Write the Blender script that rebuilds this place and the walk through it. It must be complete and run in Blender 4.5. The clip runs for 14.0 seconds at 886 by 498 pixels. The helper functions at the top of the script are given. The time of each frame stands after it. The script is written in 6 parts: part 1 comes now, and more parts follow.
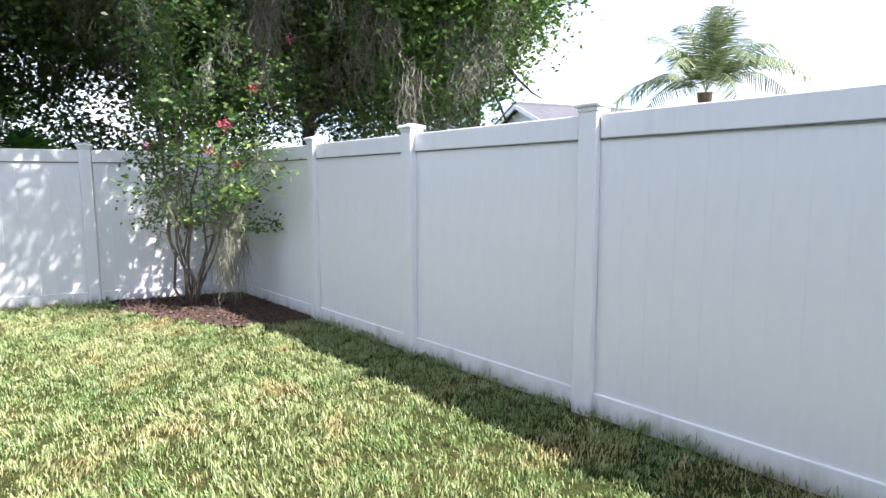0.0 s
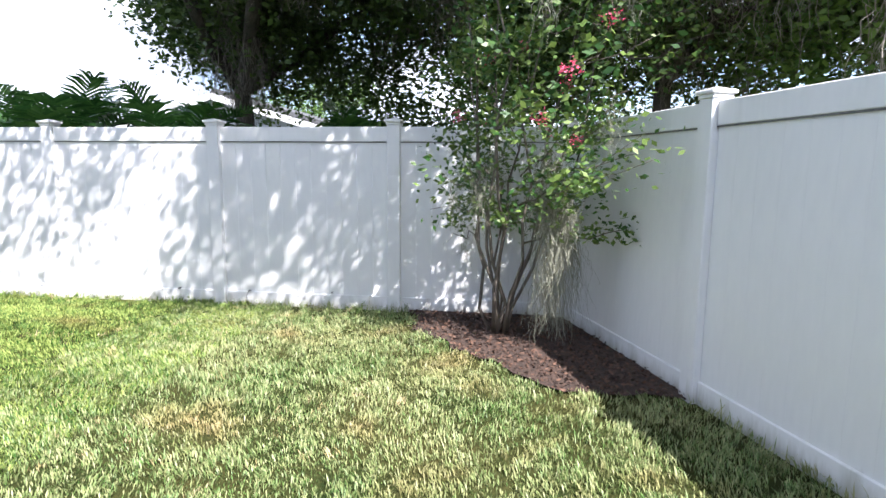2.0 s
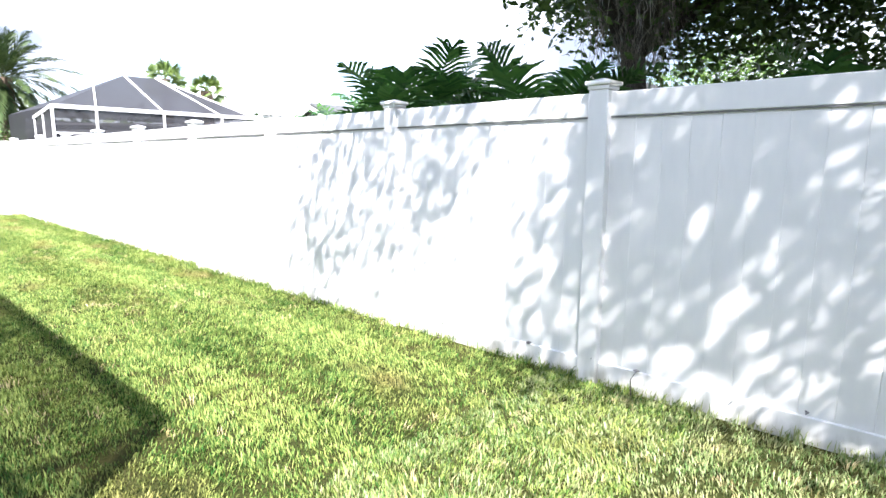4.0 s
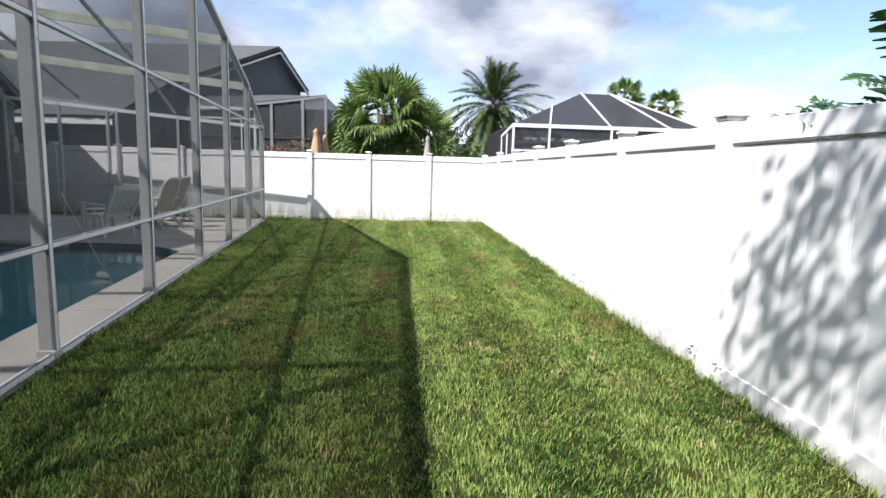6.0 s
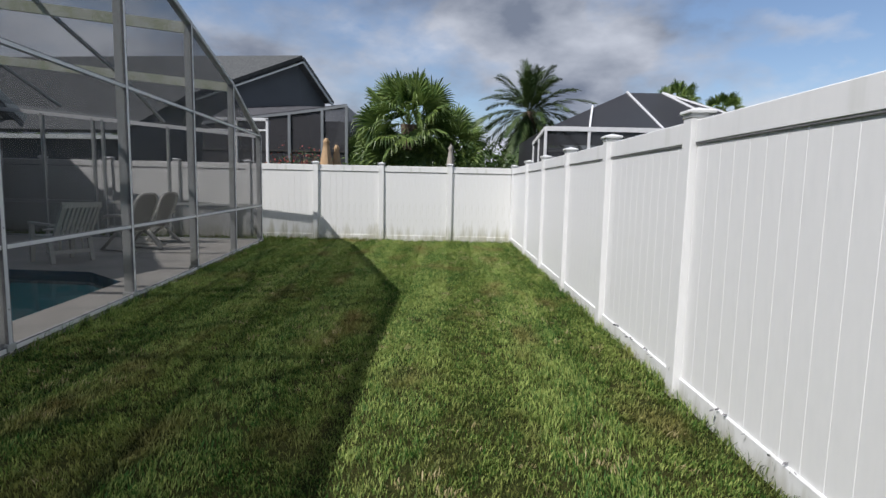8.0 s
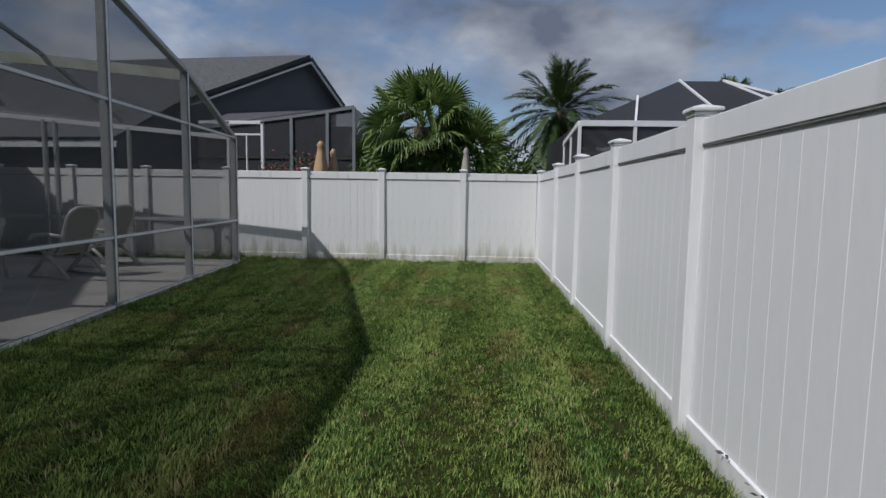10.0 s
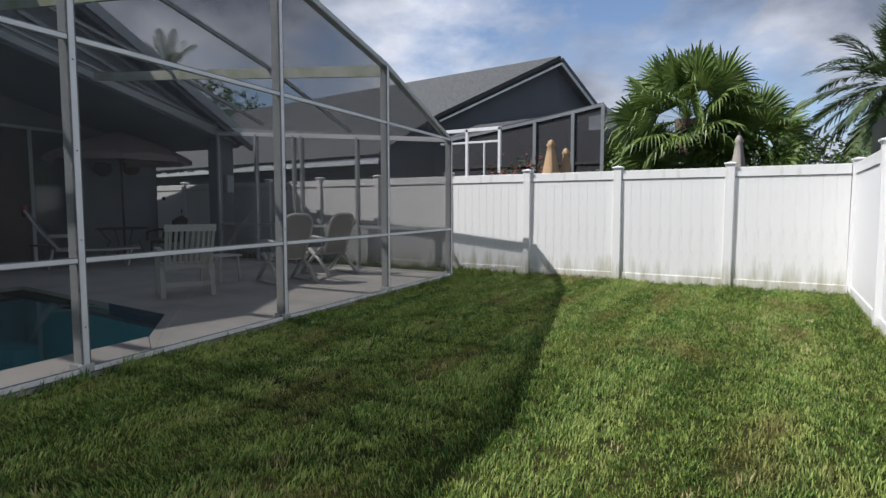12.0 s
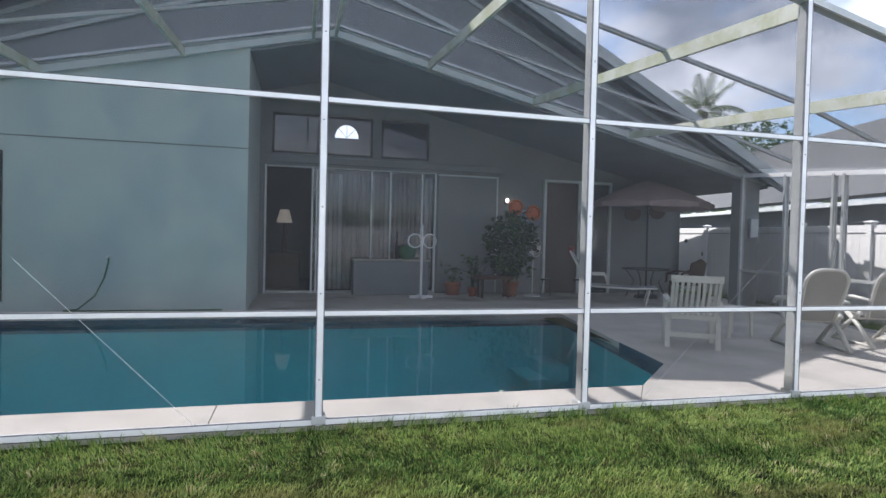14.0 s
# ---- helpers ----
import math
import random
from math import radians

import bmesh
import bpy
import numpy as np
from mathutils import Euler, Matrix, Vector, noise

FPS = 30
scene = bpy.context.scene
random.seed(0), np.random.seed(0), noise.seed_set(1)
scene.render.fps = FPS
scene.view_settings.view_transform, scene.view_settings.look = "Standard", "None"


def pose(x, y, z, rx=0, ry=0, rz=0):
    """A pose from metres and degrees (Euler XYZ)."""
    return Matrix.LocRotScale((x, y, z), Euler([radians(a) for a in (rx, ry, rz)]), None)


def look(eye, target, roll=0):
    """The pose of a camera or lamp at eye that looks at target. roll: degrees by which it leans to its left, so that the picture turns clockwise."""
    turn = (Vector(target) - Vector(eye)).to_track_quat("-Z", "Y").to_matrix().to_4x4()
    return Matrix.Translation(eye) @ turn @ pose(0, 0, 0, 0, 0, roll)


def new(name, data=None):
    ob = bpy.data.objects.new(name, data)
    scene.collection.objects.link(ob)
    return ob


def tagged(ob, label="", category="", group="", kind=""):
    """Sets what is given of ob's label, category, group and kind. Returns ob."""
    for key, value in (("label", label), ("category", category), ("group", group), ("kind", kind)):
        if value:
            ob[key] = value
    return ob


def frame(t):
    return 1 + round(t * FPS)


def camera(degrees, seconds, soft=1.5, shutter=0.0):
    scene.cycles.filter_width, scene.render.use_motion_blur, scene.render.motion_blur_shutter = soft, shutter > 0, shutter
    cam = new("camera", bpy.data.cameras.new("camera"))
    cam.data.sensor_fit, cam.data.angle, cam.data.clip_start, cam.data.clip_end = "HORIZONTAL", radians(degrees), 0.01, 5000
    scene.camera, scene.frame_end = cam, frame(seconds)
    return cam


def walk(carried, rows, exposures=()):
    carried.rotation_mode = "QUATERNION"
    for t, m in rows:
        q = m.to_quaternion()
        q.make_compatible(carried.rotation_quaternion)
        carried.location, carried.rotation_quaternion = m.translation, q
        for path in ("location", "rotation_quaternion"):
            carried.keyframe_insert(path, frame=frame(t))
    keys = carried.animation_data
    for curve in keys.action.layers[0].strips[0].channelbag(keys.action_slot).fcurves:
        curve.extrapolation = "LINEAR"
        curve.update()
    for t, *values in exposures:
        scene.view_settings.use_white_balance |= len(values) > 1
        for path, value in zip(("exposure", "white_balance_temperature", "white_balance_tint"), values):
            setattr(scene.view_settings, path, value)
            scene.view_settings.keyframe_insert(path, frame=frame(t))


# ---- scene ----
cam = camera(76.8, 14.0)
PATH = [
    (0, (-7.728, 0.783, 1.399), (-5.896, 0.015, 1.169), -0.1),
    (0.5, (-7.122, 0.716, 1.413), (-5.198, 0.224, 1.174), -0.2),
    (1, (-6.556, 0.739, 1.319), (-4.591, 0.441, 1.094), 0.4),
    (1.5, (-5.978, 0.85, 1.315), (-3.994, 0.884, 1.068), 0.5),
    (2, (-5.416, 0.876, 1.399), (-3.454, 1.137, 1.118), 0.5),
    (2.5, (-4.714, 1.186, 1.335), (-2.81, 1.742, 1.081), 0.7),
    (3, (-4.238, 1.55, 1.413), (-2.423, 2.338, 1.12), 0.4),
    (3.5, (-3.75, 1.884, 1.412), (-2.046, 2.887, 1.107), -0.0),
    (4, (-3.236, 2.308, 1.398), (-1.773, 3.636, 1.084), 0.3),
    (6.5, (-2.119, 4.283, 1.431), (-2.109, 6.266, 1.168), 1.4),
    (7, (-1.937, 4.757, 1.364), (-1.948, 6.743, 1.126), 1.2),
    (7.5, (-1.73, 5.29, 1.36), (-1.742, 7.277, 1.129), 1.2),
    (10, (-1.252, 8.116, 1.367), (-1.371, 10.103, 1.174), 0.9),
    (10.5, (-1.098, 8.646, 1.378), (-1.383, 10.616, 1.184), 1.0),
    (11, (-0.974, 9.149, 1.338), (-1.364, 11.103, 1.157), 0.8),
    (11.5, (-0.924, 9.59, 1.306), (-1.521, 11.491, 1.133), 0.4),
    (12, (-0.933, 10.024, 1.202), (-1.953, 11.738, 1.054), 0.0),
    (12.5, (-1.045, 10.095, 1.295), (-2.489, 11.469, 1.131), 1.0),
    (13, (-1.004, 10.207, 1.215), (-2.704, 11.254, 1.099), 0.1),
    (13.5, (-0.971, 10.275, 1.29), (-2.876, 10.873, 1.174), 1.0),
    (14, (-0.83, 10.26, 1.405), (-2.81, 10.555, 1.36), 1.4),
]
walk(cam, [(t, look(eye, target, roll)) for t, eye, target, roll in PATH],
     [(0.0, 2.04, 6030, 19), (1.0, 1.72, 6000, 18), (2.0, 1.95, 6020, 18), (3.0, 2.35, 6080, 16), (4.2, 2.25, 6080, 16),
      (5.4, 1.35, 6100, 14), (6.3, 0.86, 6150, 15), (7.5, 0.33, 6130, 14), (9.8, -0.50, 5880, 13), (11.0, -0.10, 6000, 13),
      (12.0, 0.24, 6070, 14), (13.0, 1.02, 6060, 15), (14.0, 1.97, 6030, 16)])

# ---- sky and sun ----
SUN = Vector((0.62, 0.56, -1.0)).normalized()
SKY_STRENGTH = 0.11
SUN_STRENGTH = 4.2


def make_world():
    w = bpy.data.worlds.new("sky")
    scene.world = w
    w.use_nodes = True
    nt = w.node_tree
    nt.nodes.clear()
    out = nt.nodes.new("ShaderNodeOutputWorld")
    bg = nt.nodes.new("ShaderNodeBackground")
    sky = nt.nodes.new("ShaderNodeTexSky")
    sky.sky_type = "NISHITA"
    sky.sun_disc = False
    sky.sun_elevation = math.asin(-SUN.z)
    sky.sun_rotation = math.atan2(-SUN.x, -SUN.y)
    tc = nt.nodes.new("ShaderNodeTexCoord")
    mp = nt.nodes.new("ShaderNodeMapping")
    mp.inputs["Scale"].default_value = (1.0, 1.0, 1.9)
    mp.inputs["Location"].default_value = (0.35, 0.1, 0.2)
    n1 = nt.nodes.new("ShaderNodeTexNoise")
    n1.inputs["Scale"].default_value = 2.9
    n1.inputs["Detail"].default_value = 9.0
    n1.inputs["Roughness"].default_value = 0.55
    r1 = nt.nodes.new("ShaderNodeValToRGB")
    r1.color_ramp.elements[0].position = 0.40
    r1.color_ramp.elements[1].position = 0.55
    n2 = nt.nodes.new("ShaderNodeTexNoise")
    n2.inputs["Scale"].default_value = 3.6
    n2.inputs["Detail"].default_value = 8.0
    r2 = nt.nodes.new("ShaderNodeValToRGB")
    r2.color_ramp.elements[0].position = 0.38
    r2.color_ramp.elements[0].color = (1.7, 1.95, 2.4, 1)
    r2.color_ramp.elements[1].position = 0.63
    r2.color_ramp.elements[1].color = (5.9, 6.1, 6.35, 1)
    mix = nt.nodes.new("ShaderNodeMixRGB")
    nt.links.new(tc.outputs["Generated"], mp.inputs["Vector"])
    nt.links.new(mp.outputs["Vector"], n1.inputs["Vector"])
    nt.links.new(mp.outputs["Vector"], n2.inputs["Vector"])
    nt.links.new(n1.outputs["Fac"], r1.inputs["Fac"])
    nt.links.new(n2.outputs["Fac"], r2.inputs["Fac"])
    nt.links.new(r1.outputs["Color"], mix.inputs["Fac"])
    nt.links.new(sky.outputs["Color"], mix.inputs["Color1"])
    nt.links.new(r2.outputs["Color"], mix.inputs["Color2"])
    nt.links.new(mix.outputs["Color"], bg.inputs["Color"])
    bg.inputs["Strength"].default_value = SKY_STRENGTH
    nt.links.new(bg.outputs["Background"], out.inputs["Surface"])


make_world()
sun = new("sun", bpy.data.lights.new("sun", "SUN"))
sun.data.energy = SUN_STRENGTH
sun.data.angle = radians(0.55)
sun.data.color = (1.0, 0.95, 0.87)
sun.matrix_world = look((0, 0, 30), Vector((0, 0, 30)) + SUN)


# ---- materials ----
def mat(name, c1, c2=None, rough=0.6, scale=8.0, fine=60.0, bump=0.1, metal=0.0, spec=0.5, stretch=(1, 1, 1), low=0.35,
        high=0.65, island=0.0, per_object=0.0, translucent=0.0, streaks=None, coords="Object", bump_dist=0.01):
    m = bpy.data.materials.new(name)
    m.use_nodes = True
    nt = m.node_tree
    nd, ln = nt.nodes, nt.links
    b = nd["Principled BSDF"]
    c2 = c2 or tuple(v * 0.8 for v in c1)
    tc = nd.new("ShaderNodeTexCoord")
    mp = nd.new("ShaderNodeMapping")
    mp.inputs["Scale"].default_value = stretch
    ln.new(tc.outputs[coords], mp.inputs["Vector"])
    n1 = nd.new("ShaderNodeTexNoise")
    n1.inputs["Scale"].default_value = scale
    n1.inputs["Detail"].default_value = 6
    n2 = nd.new("ShaderNodeTexNoise")
    n2.inputs["Scale"].default_value = fine
    n2.inputs["Detail"].default_value = 4
    ln.new(mp.outputs["Vector"], n1.inputs["Vector"])
    ln.new(mp.outputs["Vector"], n2.inputs["Vector"])
    add = nd.new("ShaderNodeMath")
    add.operation = "MULTIPLY_ADD"
    add.inputs[1].default_value = 0.35
    ln.new(n2.outputs["Fac"], add.inputs[0])
    sc = nd.new("ShaderNodeMath")
    sc.operation = "MULTIPLY"
    sc.inputs[1].default_value = 0.65
    ln.new(n1.outputs["Fac"], sc.inputs[0])
    ln.new(sc.outputs[0], add.inputs[2])
    last = add.outputs[0]
    for amount, node, socket in ((island, "ShaderNodeNewGeometry", "Random Per Island"), (per_object, "ShaderNodeObjectInfo", "Random")):
        if amount:
            g = nd.new(node)
            k = nd.new("ShaderNodeMath")
            k.operation = "MULTIPLY_ADD"
            k.inputs[1].default_value = amount
            k.inputs[2].default_value = -amount / 2
            ln.new(g.outputs[socket], k.inputs[0])
            s = nd.new("ShaderNodeMath")
            s.operation = "ADD"
            ln.new(last, s.inputs[0])
            ln.new(k.outputs[0], s.inputs[1])
            last = s.outputs[0]
    ramp = nd.new("ShaderNodeValToRGB")
    ramp.color_ramp.elements[0].position = low
    ramp.color_ramp.elements[0].color = (*c1, 1)
    ramp.color_ramp.elements[1].position = high
    ramp.color_ramp.elements[1].color = (*c2, 1)
    ln.new(last, ramp.inputs["Fac"])
    col = ramp.outputs["Color"]
    if streaks:
        colour, sscale, lo, hi = streaks
        sm = nd.new("ShaderNodeMapping")
        sm.inputs["Scale"].default_value = sscale
        ln.new(tc.outputs[coords], sm.inputs["Vector"])
        sn = nd.new("ShaderNodeTexNoise")
        sn.inputs["Scale"].default_value = 1.0
        sn.inputs["Detail"].default_value = 8
        ln.new(sm.outputs["Vector"], sn.inputs["Vector"])
        sr = nd.new("ShaderNodeValToRGB")
        sr.color_ramp.elements[0].position = lo
        sr.color_ramp.elements[1].position = hi
        ln.new(sn.outputs["Fac"], sr.inputs["Fac"])
        mx = nd.new("ShaderNodeMixRGB")
        ln.new(sr.outputs["Color"], mx.inputs["Fac"])
        ln.new(col, mx.inputs["Color1"])
        mx.inputs["Color2"].default_value = (*colour, 1)
        col = mx.outputs["Color"]
    ln.new(col, b.inputs["Base Color"])
    b.inputs["Roughness"].default_value = rough
    b.inputs["Metallic"].default_value = metal
    b.inputs["Specular IOR Level"].default_value = spec
    if bump:
        bp = nd.new("ShaderNodeBump")
        bp.inputs["Strength"].default_value = bump
        bp.inputs["Distance"].default_value = bump_dist
        ln.new(n2.outputs["Fac"], bp.inputs["Height"])
        ln.new(bp.outputs["Normal"], b.inputs["Normal"])
    if translucent:
        t = nd.new("ShaderNodeBsdfTranslucent")
        ln.new(col, t.inputs["Color"])
        ms = nd.new("ShaderNodeMixShader")
        ms.inputs["Fac"].default_value = translucent
        ln.new(b.outputs["BSDF"], ms.inputs[1])
        ln.new(t.outputs["BSDF"], ms.inputs[2])
        ln.new(ms.outputs["Shader"], nd["Material Output"].inputs["Surface"])
    return m


def screen_mat(name, colour, cover):
    """Insect mesh: most light passes, the thin dark wires stop the rest."""
    m = bpy.data.materials.new(name)
    m.use_nodes = True
    nt = m.node_tree
    nd, ln = nt.nodes, nt.links
    d = nd["Principled BSDF"]
    d.inputs["Base Color"].default_value = (*colour, 1)
    d.inputs["Roughness"].default_value = 0.6
    t = nd.new("ShaderNodeBsdfTransparent")
    n = nd.new("ShaderNodeTexNoise")
    n.inputs["Scale"].default_value = 0.9
    n.inputs["Detail"].default_value = 5
    tc = nd.new("ShaderNodeTexCoord")
    ln.new(tc.outputs["Object"], n.inputs["Vector"])
    mr = nd.new("ShaderNodeMapRange")
    mr.inputs["To Min"].default_value = cover - 0.06
    mr.inputs["To Max"].default_value = cover + 0.06
    ln.new(n.outputs["Fac"], mr.inputs["Value"])
    ms = nd.new("ShaderNodeMixShader")
    ln.new(mr.outputs["Result"], ms.inputs["Fac"])
    ln.new(t.outputs["BSDF"], ms.inputs[1])
    ln.new(d.outputs["BSDF"], ms.inputs[2])
    ln.new(ms.outputs["Shader"], nd["Material Output"].inputs["Surface"])
    return m


def glass_mat(name, tint, see=0.75):
    m = bpy.data.materials.new(name)
    m.use_nodes = True
    nt = m.node_tree
    nd, ln = nt.nodes, nt.links
    g = nd.new("ShaderNodeBsdfGlossy")
    g.inputs["Roughness"].default_value = 0.02
    t = nd.new("ShaderNodeBsdfTransparent")
    t.inputs["Color"].default_value = (*tint, 1)
    fr = nd.new("ShaderNodeFresnel")
    fr.inputs["IOR"].default_value = 1.5
    ad = nd.new("ShaderNodeMath")
    ad.operation = "ADD"
    ad.use_clamp = True
    ad.inputs[1].default_value = 1 - see
    ln.new(fr.outputs["Fac"], ad.inputs[0])
    ms = nd.new("ShaderNodeMixShader")
    ln.new(ad.outputs[0], ms.inputs["Fac"])
    ln.new(t.outputs["BSDF"], ms.inputs[1])
    ln.new(g.outputs["BSDF"], ms.inputs[2])
    ln.new(ms.outputs["Shader"], nd["Material Output"].inputs["Surface"])
    return m


def water_mat():
    m = bpy.data.materials.new("pool water")
    m.use_nodes = True
    nt = m.node_tree
    nd, ln = nt.nodes, nt.links
    g = nd.new("ShaderNodeBsdfGlossy")
    g.inputs["Roughness"].default_value = 0.015
    t = nd.new("ShaderNodeBsdfTransparent")
    t.inputs["Color"].default_value = (0.72, 0.93, 0.95, 1)
    n = nd.new("ShaderNodeTexNoise")
    n.inputs["Scale"].default_value = 3.0
    n.inputs["Detail"].default_value = 3
    bp = nd.new("ShaderNodeBump")
    bp.inputs["Strength"].default_value = 0.06
    bp.inputs["Distance"].default_value = 0.03
    tc = nd.new("ShaderNodeTexCoord")
    ln.new(tc.outputs["Object"], n.inputs["Vector"])
    ln.new(n.outputs["Fac"], bp.inputs["Height"])
    ln.new(bp.outputs["Normal"], g.inputs["Normal"])
    fr = nd.new("ShaderNodeFresnel")
    fr.inputs["IOR"].default_value = 1.33
    ln.new(bp.outputs["Normal"], fr.inputs["Normal"])
    ms = nd.new("ShaderNodeMixShader")
    ln.new(fr.outputs["Fac"], ms.inputs["Fac"])
    ln.new(t.outputs["BSDF"], ms.inputs[1])
    ln.new(g.outputs["BSDF"], ms.inputs[2])
    ln.new(ms.outputs["Shader"], nd["Material Output"].inputs["Surface"])
    return m


def lit_mat(name, colour, strength):
    m = bpy.data.materials.new(name)
    m.use_nodes = True
    b = m.node_tree.nodes["Principled BSDF"]
    b.inputs["Base Color"].default_value = (*colour, 1)
    b.inputs["Emission Color"].default_value = (*colour, 1)
    b.inputs["Emission Strength"].default_value = strength
    return m


VINYL = mat("white vinyl", (0.80, 0.80, 0.79), (0.74, 0.745, 0.74), rough=0.45, scale=1.6, fine=25, bump=0.03, stretch=(1, 1, 0.25),
            coords="Object", streaks=((0.60, 0.61, 0.57), (5, 5, 0.5), 0.56, 0.85))
VINYL_MOSSY = mat("weathered vinyl", (0.80, 0.80, 0.78), (0.75, 0.75, 0.72), rough=0.5, scale=1.6, fine=25, bump=0.03, stretch=(1, 1, 0.25),
                  streaks=((0.42, 0.44, 0.33), (6, 6, 1.3), 0.55, 0.80))
def foot_stain(m, colour, reach, strength):
    """Algae and soil splash that climbs unevenly from the grass."""
    nd, ln = m.node_tree.nodes, m.node_tree.links
    b = nd["Principled BSDF"]
    old = b.inputs["Base Color"].links[0].from_socket
    g = nd.new("ShaderNodeNewGeometry")
    mp = nd.new("ShaderNodeMapping")
    mp.inputs["Scale"].default_value = (9, 9, 1.2)
    ln.new(g.outputs["Position"], mp.inputs["Vector"])
    n = nd.new("ShaderNodeTexNoise")
    n.inputs["Scale"].default_value = 1.0
    n.inputs["Detail"].default_value = 9
    n.inputs["Roughness"].default_value = 0.65
    ln.new(mp.outputs["Vector"], n.inputs["Vector"])
    sep = nd.new("ShaderNodeSeparateXYZ")
    ln.new(g.outputs["Position"], sep.inputs["Vector"])
    k = nd.new("ShaderNodeMath")
    k.operation = "MULTIPLY_ADD"
    k.inputs[1].default_value = -0.30 / reach
    ln.new(sep.outputs["Z"], k.inputs[0])
    ln.new(n.outputs["Fac"], k.inputs[2])
    mr = nd.new("ShaderNodeMapRange")
    mr.inputs["From Min"].default_value = 0.25
    mr.inputs["From Max"].default_value = 0.52
    mr.inputs["To Max"].default_value = strength
    ln.new(k.outputs[0], mr.inputs["Value"])
    mx = nd.new("ShaderNodeMixRGB")
    ln.new(mr.outputs["Result"], mx.inputs["Fac"])
    ln.new(old, mx.inputs["Color1"])
    mx.inputs["Color2"].default_value = (*colour, 1)
    ln.new(mx.outputs["Color"], b.inputs["Base Color"])


foot_stain(VINYL_MOSSY, (0.30, 0.28, 0.15), 0.42, 0.62)
foot_stain(VINYL, (0.36, 0.35, 0.28), 0.11, 0.6)
GAP = mat("dark joint", (0.10, 0.10, 0.11), (0.2, 0.2, 0.2), rough=0.8, scale=30)
ALU = mat("white aluminium", (0.46, 0.47, 0.46), (0.37, 0.38, 0.37), rough=0.42, scale=5, fine=40, bump=0.03,
          streaks=((0.40, 0.41, 0.34), (2.5, 2.5, 1.2), 0.55, 0.78))
ALU_GREEN = mat("algae stained aluminium", (0.66, 0.67, 0.58), (0.46, 0.49, 0.32), rough=0.5, scale=3, fine=30, bump=0.04, low=0.42, high=0.6)
ALU_WHITE = mat("clean white aluminium", (0.78, 0.78, 0.78), (0.7, 0.7, 0.7), rough=0.4, scale=5)
SCREEN = screen_mat("insect screen", (0.022, 0.023, 0.026), 0.485)
SCREEN_END = screen_mat("fine insect screen", (0.03, 0.031, 0.034), 0.26)
# lighter than the wall mesh: the haze of sunlit screen is in the colour
SCREEN_ROOF_HAZY = screen_mat("roof insect screen, sun haze in its colour", (0.095, 0.10, 0.108), 0.42)
SCREEN_DARK = screen_mat("dense insect screen", (0.028, 0.028, 0.032), 0.84)
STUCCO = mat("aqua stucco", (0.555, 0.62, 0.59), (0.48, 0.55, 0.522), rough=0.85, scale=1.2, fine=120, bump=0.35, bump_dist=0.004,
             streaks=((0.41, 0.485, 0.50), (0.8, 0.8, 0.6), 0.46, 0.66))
# dark grey stucco; the covered patio's shade is part of this colour
STUCCO_SHADED = mat("shaded grey stucco", (0.245, 0.255, 0.25), (0.20, 0.21, 0.205), rough=0.85, scale=1.2, fine=120, bump=0.35, bump_dist=0.004)
GABLE = mat("painted gable siding", (0.27, 0.285, 0.295), (0.23, 0.245, 0.255), rough=0.7, scale=2, fine=60)
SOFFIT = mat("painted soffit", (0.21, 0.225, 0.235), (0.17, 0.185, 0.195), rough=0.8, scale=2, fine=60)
FASCIA = mat("painted fascia", (0.60, 0.63, 0.62), (0.5, 0.53, 0.52), rough=0.6, scale=3, fine=60)
SHINGLE = mat("asphalt shingle", (0.115, 0.12, 0.118), (0.055, 0.058, 0.062), rough=0.9, low=0.38, high=0.62, scale=16, fine=24, bump=0.5, bump_dist=0.02, stretch=(1, 1, 3))
SHINGLE_DARK = mat("dark asphalt shingle", (0.10, 0.10, 0.11), (0.06, 0.06, 0.065), rough=0.9, scale=3.5, fine=18, bump=0.5)
WALL_DARK = mat("slate house paint", (0.11, 0.12, 0.13), (0.09, 0.10, 0.11), rough=0.8, scale=1.5, fine=70)
WALL_PALE = mat("pale siding", (0.62, 0.65, 0.68), (0.55, 0.58, 0.61), rough=0.7, scale=2, fine=60)
WHITE_TRIM = mat("white trim", (0.8, 0.8, 0.8), (0.72, 0.72, 0.72), rough=0.5, scale=4)
DECK = mat("pool deck concrete", (0.50, 0.475, 0.43), (0.40, 0.375, 0.335), streaks=((0.33, 0.32, 0.29), (0.9, 1.3, 1), 0.5, 0.75), rough=0.85, scale=1.5, fine=90, bump=0.3, bump_dist=0.004)
# darker copy of the deck concrete: stains plus the covered patio's shade
DECK_SHADED = mat("stained patio concrete, shaded copy", (0.46, 0.43, 0.38), (0.33, 0.305, 0.27), streaks=((0.20, 0.185, 0.15), (1.1, 0.8, 1), 0.52, 0.72), rough=0.85, scale=1.5, fine=90, bump=0.3, bump_dist=0.004)
POOL_TILE = mat("dark waterline tile", (0.03, 0.06, 0.10), (0.05, 0.09, 0.13), rough=0.25, scale=12, fine=40)
PLASTER = mat("teal pool plaster", (0.11, 0.66, 0.70), (0.09, 0.58, 0.64), rough=0.7, scale=1.0, fine=20)
WATER = water_mat()
SOIL = mat("bark mulch", (0.085, 0.05, 0.035), (0.03, 0.02, 0.015), rough=0.95, scale=14, fine=60, bump=0.9, bump_dist=0.03)
CHIP = mat("mulch chip", (0.12, 0.065, 0.042), (0.035, 0.022, 0.015), rough=0.9, scale=9, fine=50, island=0.6)
